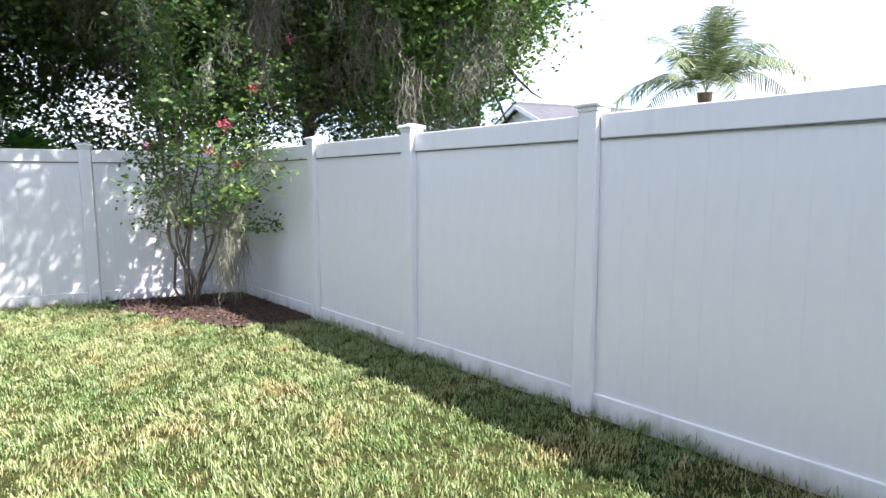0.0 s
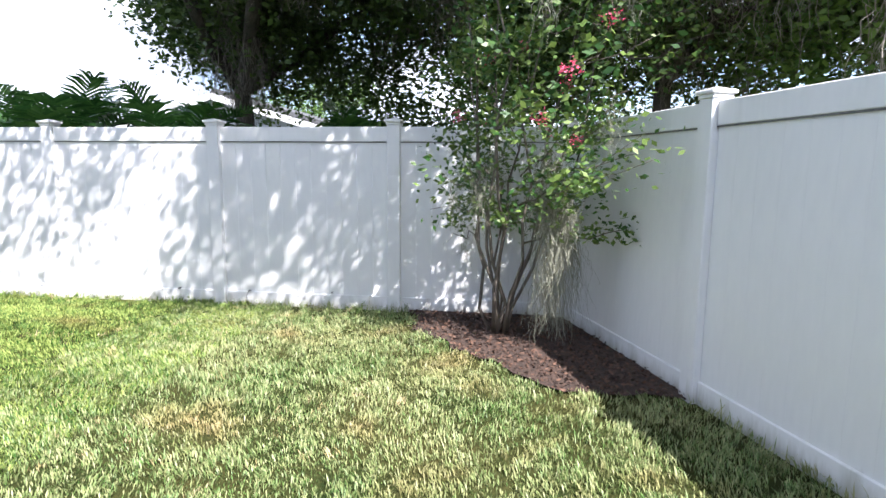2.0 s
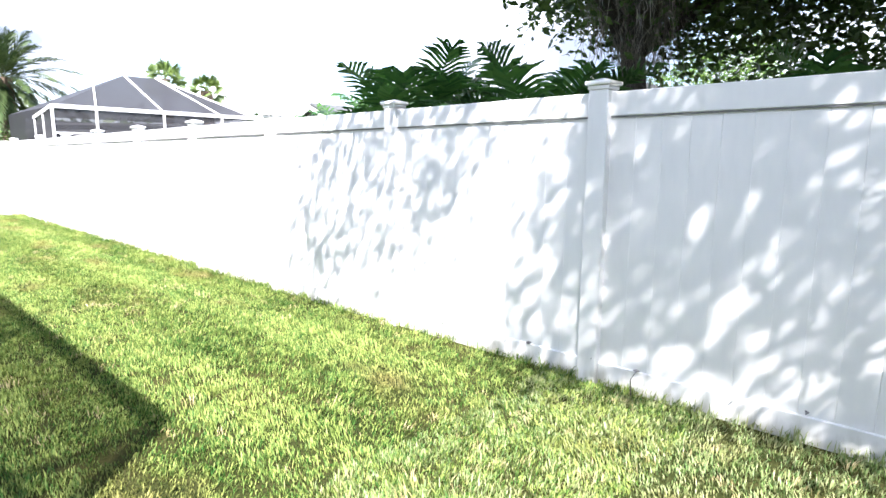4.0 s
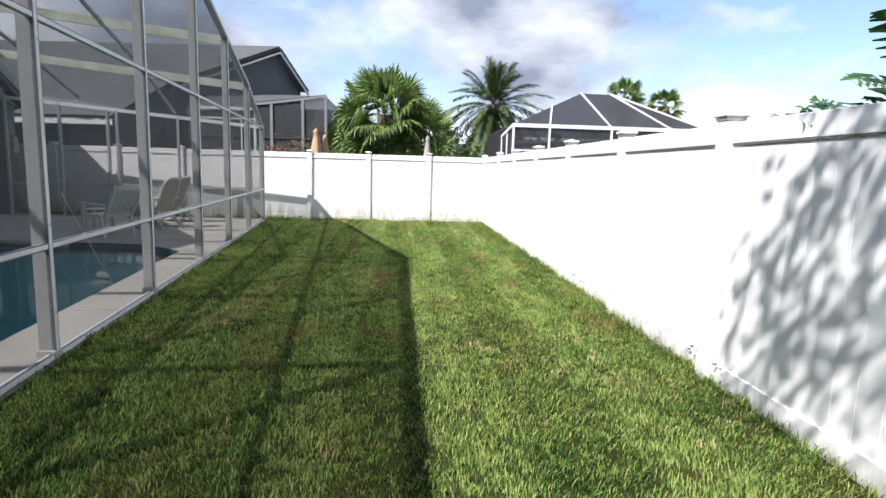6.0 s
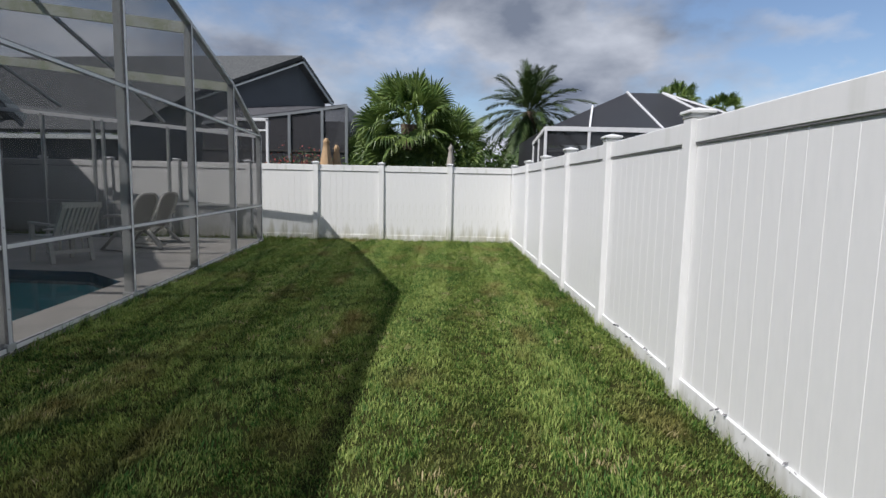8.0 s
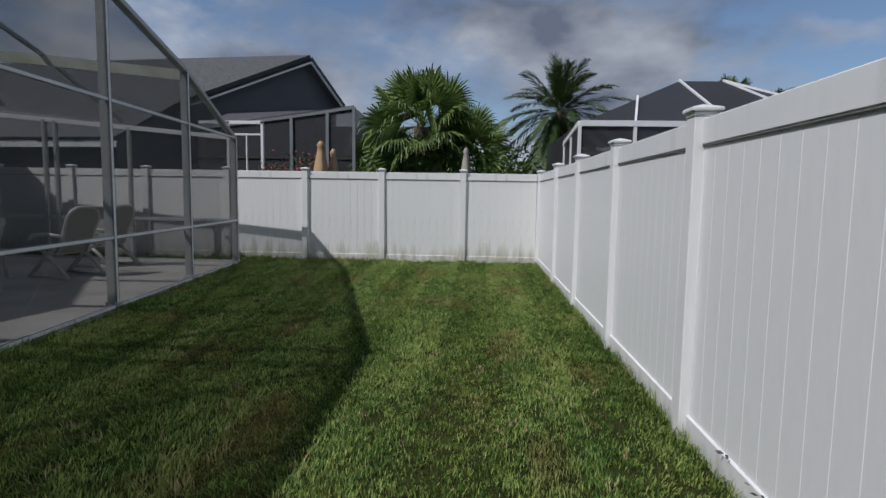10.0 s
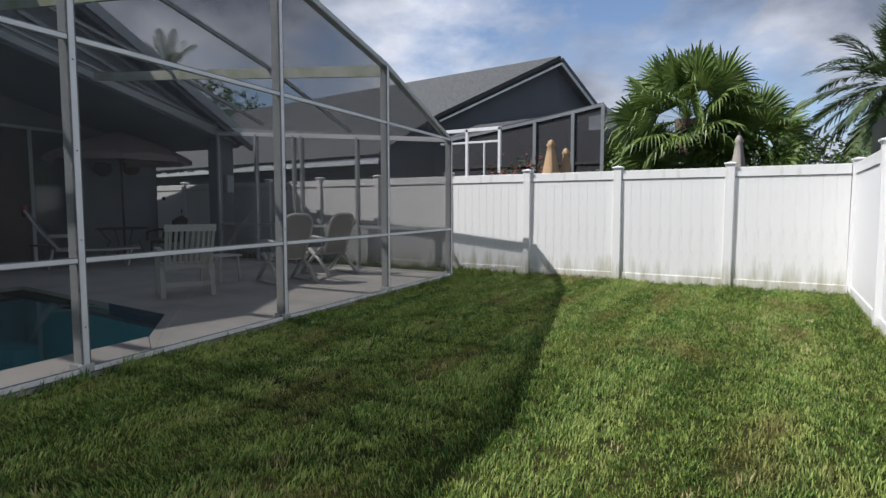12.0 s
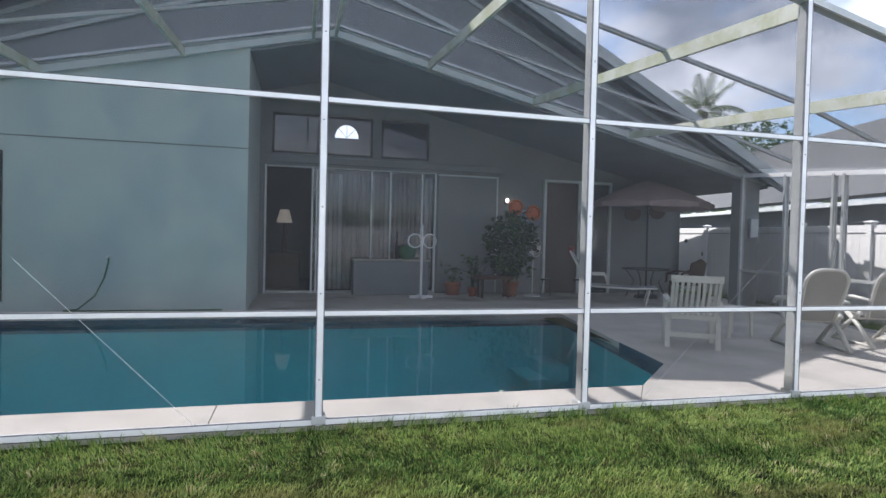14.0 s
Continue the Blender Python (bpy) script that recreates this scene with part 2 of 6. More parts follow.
THATCH = mat("lawn soil and thatch", (0.018, 0.03, 0.008), (0.055, 0.052, 0.018), rough=1.0, spec=0.05, scale=1.3, fine=35, bump=0.8, bump_dist=0.03)
GRASS = mat("lawn grass", (0.095, 0.195, 0.042), (0.42, 0.43, 0.20), rough=0.5, scale=1.1, fine=42.0, bump=0, island=0.36, low=0.29, high=0.72,
            translucent=0.28, streaks=((0.40, 0.30, 0.13), (1.6, 1.3, 1), 0.54, 0.74))
GRASS_GREEN = mat("green lawn grass", (0.036, 0.122, 0.017), (0.36, 0.43, 0.115), rough=0.6, spec=0.25, scale=1.3, fine=34.0, stretch=(1.9, 0.5, 1), bump=0, island=0.5, low=0.27,
                  high=0.72, translucent=0.28, streaks=((0.26, 0.19, 0.075), (1.7, 0.75, 1), 0.54, 0.78))
GRASS_DRY = mat("dry grass blade", (0.36, 0.31, 0.13), (0.52, 0.44, 0.24), rough=0.7, scale=2, bump=0, island=0.6, translucent=0.25)
BARK = mat("oak bark", (0.10, 0.085, 0.07), (0.04, 0.034, 0.028), rough=0.95, scale=5, fine=35, bump=0.9, bump_dist=0.03, stretch=(1, 1, 0.25))
BARK_PALE = mat("crape myrtle bark", (0.17, 0.145, 0.115), (0.08, 0.068, 0.055), rough=0.8, scale=8, fine=30, bump=0.3, stretch=(1, 1, 0.3))
LEAF_OAK = mat("oak leaf", (0.042, 0.08, 0.02), (0.10, 0.165, 0.036), rough=0.45, scale=1.2, bump=0, island=0.5, translucent=0.32)
LEAF_LIGHT = mat("light oak leaf", (0.06, 0.13, 0.022), (0.12, 0.21, 0.035), rough=0.45, scale=1.2, bump=0, island=0.5, translucent=0.3)
LEAF_MYRTLE = mat("myrtle leaf", (0.036, 0.10, 0.021), (0.15, 0.225, 0.05), rough=0.42, scale=2, bump=0, island=0.6, translucent=0.3)
FLOWER = mat("pink blossom", (0.75, 0.07, 0.16), (0.85, 0.18, 0.28), rough=0.6, scale=20, island=0.4, bump=0, translucent=0.3)
MOSS = mat("spanish moss", (0.20, 0.205, 0.155), (0.32, 0.32, 0.25), rough=0.95, scale=3, bump=0, island=0.5, translucent=0.25)
# browner, darker copy of MOSS with the crowns' shade in its colour
MOSS_SHADED = mat("shaded brown spanish moss", (0.16, 0.145, 0.115), (0.26, 0.235, 0.195), rough=0.95, scale=3, bump=0, island=0.5, translucent=0.15)
PALM_LEAF = mat("palm leaf", (0.035, 0.085, 0.018), (0.23, 0.31, 0.075), rough=0.5, scale=1.6, bump=0, island=0.18, translucent=0.2)
PALM_GREY = mat("date palm leaf", (0.08, 0.12, 0.045), (0.22, 0.26, 0.12), rough=0.45, scale=1.0, bump=0, island=0.5, translucent=0.2)
DATE_LEAF = mat("date palm frond", (0.03, 0.06, 0.018), (0.095, 0.13, 0.045), rough=0.4, scale=1.2, bump=0, island=0.2, translucent=0.15)
PALM_TRUNK = mat("palm trunk", (0.22, 0.16, 0.11), (0.10, 0.075, 0.055), rough=0.9, scale=6, fine=30, bump=0.8, bump_dist=0.03)
PHILO = mat("philodendron leaf", (0.028, 0.095, 0.02), (0.08, 0.19, 0.04), rough=0.3, scale=2, bump=0, island=0.5, translucent=0.2)
UMB_TAN = mat("tan umbrella canvas", (0.52, 0.36, 0.21), (0.42, 0.28, 0.15), rough=0.85, scale=5, fine=60, bump=0.2)
UMB_GREY = mat("grey umbrella canvas", (0.42, 0.39, 0.34), (0.33, 0.30, 0.27), rough=0.85, scale=5, fine=60, bump=0.2)
UMB_PINK = mat("faded pink umbrella canvas", (0.36, 0.27, 0.25), (0.28, 0.21, 0.20), rough=0.85, scale=3, fine=60, translucent=0.2)
RESIN = mat("white resin", (0.64, 0.625, 0.57), (0.55, 0.54, 0.48), rough=0.4, scale=4, fine=40)
MESH_FABRIC = mat("beige sling fabric", (0.43, 0.42, 0.385), (0.36, 0.35, 0.32), rough=0.8, scale=4, fine=120, translucent=0.35)
DARK_METAL = mat("dark metal", (0.03, 0.028, 0.026), (0.05, 0.045, 0.04), rough=0.45, scale=6)
WICKER = mat("brown wicker", (0.10, 0.052, 0.03), (0.06, 0.03, 0.018), rough=0.7, scale=30, fine=120, bump=0.4)
WOOD = mat("brown door", (0.085, 0.055, 0.04), (0.06, 0.04, 0.03), rough=0.5, scale=3, fine=40, stretch=(1, 1, 0.2))
TERRACOTTA = mat("terracotta", (0.35, 0.13, 0.07), (0.28, 0.10, 0.055), rough=0.8, scale=8)
ORANGE = mat("orange ceramic", (0.60, 0.17, 0.05), (0.5, 0.13, 0.04), rough=0.5, scale=8)
BLIND = mat("vertical blind", (0.50, 0.50, 0.50), (0.12, 0.12, 0.125), rough=0.7, scale=3, per_object=0.9)
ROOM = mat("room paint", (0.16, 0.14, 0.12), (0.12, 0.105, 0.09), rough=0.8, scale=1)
GLASS = glass_mat("window glass", (0.80, 0.83, 0.84), 0.97)
HOSE = mat("green hose", (0.05, 0.14, 0.07), (0.035, 0.10, 0.05), rough=0.5, scale=10)
CABLE = mat("steel cable", (0.75, 0.75, 0.75), (0.6, 0.6, 0.6), rough=0.35, scale=30, metal=0.6)
LAMP = lit_mat("lamp shade", (1.0, 0.86, 0.66), 0.05)
BULB = lit_mat("porch bulb", (1.0, 0.9, 0.75), 2.2)
ARCH_GLOW = lit_mat("glow standing for daylight in the arch", (0.85, 0.92, 1.0), 0.55)
RED_CLOTH = mat("red cushion", (0.30, 0.05, 0.04), (0.22, 0.04, 0.03), rough=0.8, scale=6)
BOUGAIN = mat("bougainvillea leaf and bract", (0.05, 0.10, 0.03), (0.34, 0.06, 0.05), rough=0.6, scale=2, island=0.9, bump=0, low=0.45, high=0.75)


# ---- mesh helpers ----
def part(name, bm, material, parent=None, label="", smooth=False):
    me = bpy.data.meshes.new(name)
    bm.to_mesh(me)
    bm.free()
    return link(name, me, material, parent, label, smooth)


def link(name, me, material, parent=None, label="", smooth=False, m=None):
    if material and not me.materials:
        me.materials.append(material)
    if smooth:
        me.polygons.foreach_set("use_smooth", [True] * len(me.polygons))
    ob = new(name, me)
    if parent:
        ob.parent = parent
    if m is not None:
        ob.matrix_basis = m
    if label:
        tagged(ob, label)
    return ob


def thing(name, label, category, m=None, group="", kind=""):
    ob = new(name)
    ob.empty_display_size = 0.2
    if m is not None:
        ob.matrix_basis = m
    return tagged(ob, label, category, group, kind)


def add_box(bm, x0, x1, y0, y1, z0, z1, bevel=0.0, m=None):
    mm = Matrix.Translation(((x0 + x1) / 2, (y0 + y1) / 2, (z0 + z1) / 2)) @ Matrix.Diagonal((x1 - x0, y1 - y0, z1 - z0, 1))
    vs = bmesh.ops.create_cube(bm, size=1, matrix=mm)["verts"]
    if bevel:
        es = list({e for v in vs for e in v.link_edges})
        vs = bmesh.ops.bevel(bm, geom=es, offset=bevel, segments=1, affect="EDGES")["verts"] if bevel else vs
    if m is not None:
        bmesh.ops.transform(bm, matrix=m, verts=vs)
    return vs


def box(x0, x1, y0, y1, z0, z1, bevel=0.0):
    bm = bmesh.new()
    add_box(bm, x0, x1, y0, y1, z0, z1, bevel)
    return bm


def add_bar(bm, a, b, w, h, up=(0, 0, 1)):
    """A bar from a to b, w wide across and h deep along up."""
    a, b = Vector(a), Vector(b)
    d = (b - a).normalized()
    side = d.cross(Vector(up))
    side = side.normalized() if side.length > 1e-4 else Vector((1, 0, 0))
    u = side.cross(d).normalized()
    vs = []
    for p in (a, b):
        for s, t in ((-1, -1), (1, -1), (1, 1), (-1, 1)):
            vs.append(bm.verts.new(p + side * (w / 2 * s) + u * (h / 2 * t)))
    for f in ((0, 1, 2, 3), (7, 6, 5, 4), (0, 4, 5, 1), (1, 5, 6, 2), (2, 6, 7, 3), (3, 7, 4, 0)):
        bm.faces.new([vs[i] for i in f])


def bar(a, b, w, h, up=(0, 0, 1)):
    bm = bmesh.new()
    add_bar(bm, a, b, w, h, up)
    return bm


def add_tube(bm, pts, radii, sides=7):
    rings = []
    for i, p in enumerate(pts):
        p = Vector(p)
        d = (Vector(pts[min(i + 1, len(pts) - 1)]) - Vector(pts[max(i - 1, 0)])).normalized()
        x = d.cross(Vector((0.31, 0.2, 0.93)) if abs(d.z) < 0.9 else Vector((1, 0.1, 0))).normalized()
        y = d.cross(x)
        rings.append([bm.verts.new(p + (x * math.cos(k * 2 * math.pi / sides) + y * math.sin(k * 2 * math.pi / sides)) * radii[i]) for k in range(sides)])
    for r, s in zip(rings, rings[1:]):
        for k in range(sides):
            bm.faces.new((r[k], r[(k + 1) % sides], s[(k + 1) % sides], s[k]))
    bm.faces.new(rings[-1])
    bm.faces.new(rings[0][::-1])


def tube(pts, radii, sides=7):
    bm = bmesh.new()
    add_tube(bm, pts, radii if isinstance(radii, (list, tuple)) else [radii] * len(pts), sides)
    return bm


def add_poly(bm, pts):
    return bm.faces.new([bm.verts.new(Vector(p)) for p in pts])


def slab(pts, thick):
    """A flat plate through the points, thickened along its normal."""
    bm = bmesh.new()
    f = add_poly(bm, pts)
    f.normal_update()
    n = f.normal.copy()
    r = bmesh.ops.extrude_face_region(bm, geom=[f])
    bmesh.ops.translate(bm, vec=-n * thick, verts=[v for v in r["geom"] if isinstance(v, bmesh.types.BMVert)])
    bmesh.ops.recalc_face_normals(bm, faces=bm.faces)
    return bm


def plane(pts):
    bm = bmesh.new()
    add_poly(bm, pts)
    return bm


def quads_mesh(name, v):
    """A mesh of separate quads from an array of shape (n, 4, 3)."""
    n = len(v)
    me = bpy.data.meshes.new(name)
    me.vertices.add(n * 4)
    me.vertices.foreach_set("co", v.reshape(-1).astype(np.float32))
    me.loops.add(n * 4)
    me.loops.foreach_set("vertex_index", np.arange(n * 4, dtype=np.int32))
    me.polygons.add(n)
    me.polygons.foreach_set("loop_start", np.arange(0, n * 4, 4, dtype=np.int32))
    me.update()
    me.validate()
    return me


def leaf_quads(rng, pos, size, flat=0.5, droop=0.0):
    """A pointed leaf at every position, in random turns."""
    n = len(pos)
    d = rng.normal(size=(n, 3))
    d[:, 2] = d[:, 2] * flat - droop
    d /= np.linalg.norm(d, axis=1)[:, None]
    s = np.cross(d, rng.normal(size=(n, 3)))
    s /= np.linalg.norm(s, axis=1)[:, None]
    ln = (size * rng.uniform(0.6, 1.3, n))[:, None]
    return np.stack([pos, pos + d * ln * 0.5 + s * ln * 0.26, pos + d * ln, pos + d * ln * 0.5 - s * ln * 0.26], axis=1)


def clumped(rng, centres, radii, clumps, per, spread):
    """Positions in clumps near the shells of some ellipsoids."""
    c = np.array(centres, float)
    r = np.array(radii, float)
    vol = r.prod(axis=1)
    pick = rng.choice(len(c), clumps, p=vol / vol.sum())
    d = rng.normal(size=(clumps, 3))
    d /= np.linalg.norm(d, axis=1)[:, None]
    p = c[pick] + d * r[pick] * (rng.uniform(0.15, 1, clumps) ** 0.45)[:, None]
    q = np.repeat(p, per, axis=0) + rng.normal(size=(clumps * per, 3)) * spread
    return q


# ---- ground and lawn ----
H = pose(-4.71, 7.89, 0, 0, 0, 5.8)      # frame of the house, its pool and the screen enclosure: x to the lawn, y along the wall
POOL = [(-0.56, -3.2), (-0.56, 5.15), (-1.35, 5.95), (-5.2, 6.6), (-5.2, -3.2)]
FENCE_A = lambda x: 0.42 + 0.355 * x
YC = 19.51


def make_ground():
    bm = bmesh.new()
    xs = (-400, -5.6, -0.4, 400)
    ys = (-400, -3.5, 6.2, 400)
    grid = [[bm.verts.new((x, y, -0.02)) for y in ys] for x in xs]
    for i in range(3):
        for j in range(3):
            if (i, j) != (1, 1):
                bm.faces.new((grid[i][j], grid[i + 1][j], grid[i + 1][j + 1], grid[i][j + 1]))
    g = part("ground", bm, THATCH)
    g.matrix_basis = H
    tagged(g, "soil and thatch under a mown lawn, reaching the horizon", "ground", kind="structure")


make_ground()


def bed_reach(a):
    """How far the mulch bed reaches from the fence corner in direction a (radians)."""
    return 1.46 + 0.52 * np.clip((np.degrees(a) - 148) / 35, 0, 1) + 0.05 * np.sin(a * 13) + 0.03 * np.sin(a * 31 + 1)


def in_bed(x, y):
    """The mulch bed in the fence corner, with a ragged rounded edge."""
    return np.hypot(x, y - 0.42) < bed_reach(np.arctan2(y - 0.42, x) % (2 * np.pi))


def make_grass(name, label, n, x0, x1, y0, y1, height, width, material, seed, keep=None, band=False):
    rng = np.random.default_rng(seed)
    x = rng.uniform(x0, x1, n)
    y = rng.uniform(y0, y1, n)
    ok = (y > FENCE_A(x) + 0.03) & (x < -0.02) & (y < YC - 0.03) & ~in_bed(x, y)
    lx = (x + 4.71) * 0.99488 + (y - 7.89) * 0.10106
    ly = -(x + 4.71) * 0.10106 + (y - 7.89) * 0.99488
    inside = (lx < 0.025) & (ly > -4.62) & (ly < 10.66 - 0.11 * lx)
    ok &= ~inside
    if keep is not None:
        ok &= keep(x, y, rng)
    x, y = x[ok], y[ok]
    n = len(x)
    wave = np.sin(x * 1.7 + y * 0.6) * np.sin(y * 1.1 - x * 0.8) + 0.6 * np.sin(x * 5.3 + y * 2.1) * np.sin(y * 4.7 - x * 3.1)
    # blades stand in small tufts that share a height and a lean
    tuft = np.minimum((rng.uniform(0, 1, n) * (n // 13)).astype(int), n // 13)
    tx, ty = x[: n // 13 + 1], y[: n // 13 + 1]
    x = np.minimum(tx[tuft] + rng.normal(size=n) * 0.026, -0.012)
    y = ty[tuft] + rng.normal(size=n) * 0.026
    th = rng.uniform(0.45, 1.25, n // 13 + 1)[tuft]
    h = height * rng.uniform(0.55, 1.15, n) * th * (1 + 0.16 * wave[tuft])
    edge = np.minimum(np.minimum(-x, y - (FENCE_A(x))), np.minimum(np.where(lx[ok][tuft] > 0, lx[ok][tuft], 9), np.abs(YC - 0.03 - y)))
    h *= np.where(edge < 0.09, rng.uniform(0.8, 2.4, n), 1.0)
    a = (rng.uniform(0, 2 * np.pi, n // 13 + 1)[tuft] + rng.normal(size=n) * 1.1)
    lean = rng.uniform(0.15, 0.85, n) * h
    w = width * rng.uniform(0.6, 1.2, n) / 2
    base = np.stack([x, y, np.full(n, -0.02)], 1)
    side = np.stack([-np.sin(a), np.cos(a), np.zeros(n)], 1) * w[:, None]
    mid = base + np.stack([np.cos(a) * lean * 0.35, np.sin(a) * lean * 0.35, h * 0.62], 1)
    # the mower's passes lay the blades to and fro along the lawn
    comb = np.sign(np.sin(2 * np.pi * x / 1.05 + 0.25 * np.sin(y * 0.8))) * h * (0.12 if material == GRASS else 0.26)
    tip = base + np.stack([np.cos(a) * lean, np.sin(a) * lean + comb, h], 1)
    mid[:, 1] += comb * 0.4
    v = np.stack([base, mid + side, tip, mid - side], 1)
    me = quads_mesh(name, v)
    ob = link(name, me, material)
    tagged(ob, label, "grass", kind="stuff")


make_grass("lawn_grass", "dense green mown lawn grass", 820000, -5.9, 0, 3.2, 19.5, 0.040, 0.0064, GRASS_GREEN, 3)
make_grass("lawn_grass", "yellow-green mown lawn grass", 430000, -8.5, 0, -3.3, 4.2, 0.042, 0.0066, GRASS, 4)
make_grass("lawn_grass", "green grass strip between the enclosure and the fence", 60000, -16, -5.0, 17.9, 19.5, 0.06, 0.009, GRASS_GREEN, 6)
make_grass("dry_grass", "dry straw-coloured blades among the lawn", 75000, -8.5, 0, -3.3, 19.5, 0.05, 0.006, GRASS_DRY, 5,
           keep=lambda x, y, r: (np.sin(x * 1.9 + 0.4) * np.sin(y * 1.5 + x * 0.7) + r.normal(size=len(x)) * 0.45) > 0.35)


def make_bed():
    bm = bmesh.new()
    pts = [(-0.02, 0.44)]
    for i in range(29):
        a = radians(91 + i * 108 / 28)
        r = float(bed_reach(a))
        x, y = min(r * math.cos(a), -0.02), 0.42 + r * math.sin(a)
        pts.append((x, max(y, FENCE_A(x) + 0.02)))
    add_poly(bm, [(x, y, 0.002) for x, y in pts])
    bmesh.ops.recalc_face_normals(bm, faces=bm.faces)
    b = part("mulch_bed", bm, SOIL)
    tagged(b, "dark brown mulch bed in the fence corner", "mulch bed", kind="structure")
    rng = np.random.default_rng(8)
    n = 9000
    x, y = rng.uniform(-2.5, 0, n), rng.uniform(-0.6, 2.6, n)
    ok = in_bed(x, y) & (y > FENCE_A(x) + 0.03) & (x < -0.02)
    p = np.stack([x[ok], y[ok], rng.uniform(0.004, 0.022, ok.sum())], 1)
    c = link("mulch_chips", quads_mesh("mulch_chips", leaf_quads(rng, p, 0.034, flat=0.25)), CHIP)
    tagged(c, "loose reddish-brown bark chips and dead leaves on the bed", "mulch", kind="stuff")


make_bed()

# ---- white vinyl fences ----
MESHES = {}


def shared(key, make, material):
    if key not in MESHES:
        bm = make()
        me = bpy.data.meshes.new(key[0])
        bm.to_mesh(me)
        bm.free()
        me.materials.append(material)
        MESHES[key] = me
    return MESHES[key]


def post_cap():
    bm = bmesh.new()
    add_box(bm, -0.07, 0.07, -0.07, 0.07, 0, 0.025, 0.004)
    add_box(bm, -0.085, 0.085, -0.085, 0.085, 0.025, 0.05, 0.006)
    vs = [bm.verts.new(v) for v in ((-0.078, -0.078, 0.05), (0.078, -0.078, 0.05), (0.078, 0.078, 0.05), (-0.078, 0.078, 0.05), (0, 0, 0.072))]
    for i in range(4):
        bm.faces.new((vs[i], vs[(i + 1) % 4], vs[4]))
    return bm


def fence(name, label, pts, ang, mossy=False, skip_first=False, joint=0.0024):
    """A run of privacy fence: posts with caps, rails, and tongue-and-groove boards."""
    ob = thing(name, label, "fence", Matrix.Identity(4))
    material = VINYL_MOSSY if mossy else VINYL
    top = 1.82
    for i, p in enumerate(pts):
        if skip_first and i == 0:
            continue
        lean = 0.35 * math.sin(i * 2.7)
        shaft = link("post", shared(("post", mossy), lambda: box(-0.064, 0.064, -0.064, 0.064, -0.05, top, 0.006), material), None, ob, m=pose(p[0], p[1], 0, lean, lean * 0.6, ang))
        link("cap", shared(("cap",), post_cap, VINYL), None, shaft, m=pose(0, 0, top))
    for a, b in zip(pts, pts[1:]):
        a, b = Vector(a), Vector(b)
        w = (b - a).length - 0.128
        turn = math.degrees(math.atan2(b.y - a.y, b.x - a.x))
        m = pose((a.x + b.x) / 2, (a.y + b.y) / 2, 0, 0, 0, turn)
        key = round(w, 2)

        def rail(z0, z1):
            bm = bmesh.new()
            add_box(bm, -w / 2, w / 2, -0.026, 0.026, z0, z1, 0.005)
            return bm

        link("top_rail", shared(("top_rail", key, mossy), lambda: rail(1.663, 1.805), material), None, ob, m=m)
        link("rail_groove", shared(("rail_groove", key), lambda: box(-w / 2, w / 2, -0.022, 0.022, 1.654, 1.664), GAP), None, ob, m=m)
        link("bottom_rail", shared(("bottom_rail", key, mossy), lambda: rail(-0.03, 0.125), material), None, ob, m=m)
        n = max(2, round(w / 0.152))
        bw = w / n

        def board():
            bm = bmesh.new()
            add_box(bm, -bw / 2 + 0.0001, bw / 2 - 0.0001, -0.011, 0.011, 0.12, 1.66, joint)
            return bm

        me = shared(("board", round(bw, 4), joint), board, material)
        for i in range(n):
            link("board", me, None, ob, m=m @ pose(-w / 2 + bw * (i + 0.5), 0, 0))
    return ob


B_Y = [0.42] + [2.08 + 1.86 * k for k in range(9)] + [YC]
A_X = [-0.942 * d for d in (0.0, 2.0, 3.57, 5.27, 7.1, 8.85, 10.7, 12.55)]
C_X = [0.0, -1.55, -3.20, -4.80, -6.44, -8.18, -9.81, -11.44, -13.07, -14.7, -16.3]
fence("vinyl_fence", "long white vinyl privacy fence beside the lawn", [(0, y) for y in B_Y], 90)
fence("vinyl_fence", "white vinyl privacy fence, its yard side in shade", [(x, FENCE_A(x)) for x in A_X], 19.5, skip_first=True, joint=0.0006)
fence("vinyl_fence", "white vinyl fence with green algae streaks near the grass", [(x, YC) for x in C_X], 0, mossy=True, skip_first=True, joint=0.0034)


# ---- pool enclosure ----
POSTS = [-4.50, -2.11, 0.0, 2.11, 4.22, 6.33, 8.46, 10.59]
RIDGE = 2.5


def top(y):
    """Height of the roof edge on the lawn side; the last bay falls more steeply."""
    if y > POSTS[-2]:
        return 3.13 - 0.77 * (y - POSTS[-2]) / (POSTS[-1] - POSTS[-2])
    return 4.47 - (0.225 if y > RIDGE else 0.15) * abs(y - RIDGE)


def header(y):
    return 5.05 - 0.237 * abs(y - RIDGE)


XH = -6.2
UPR = 2.36
END = lambda x: 10.59 - 0.11 * x           # the end wall runs slightly aslant


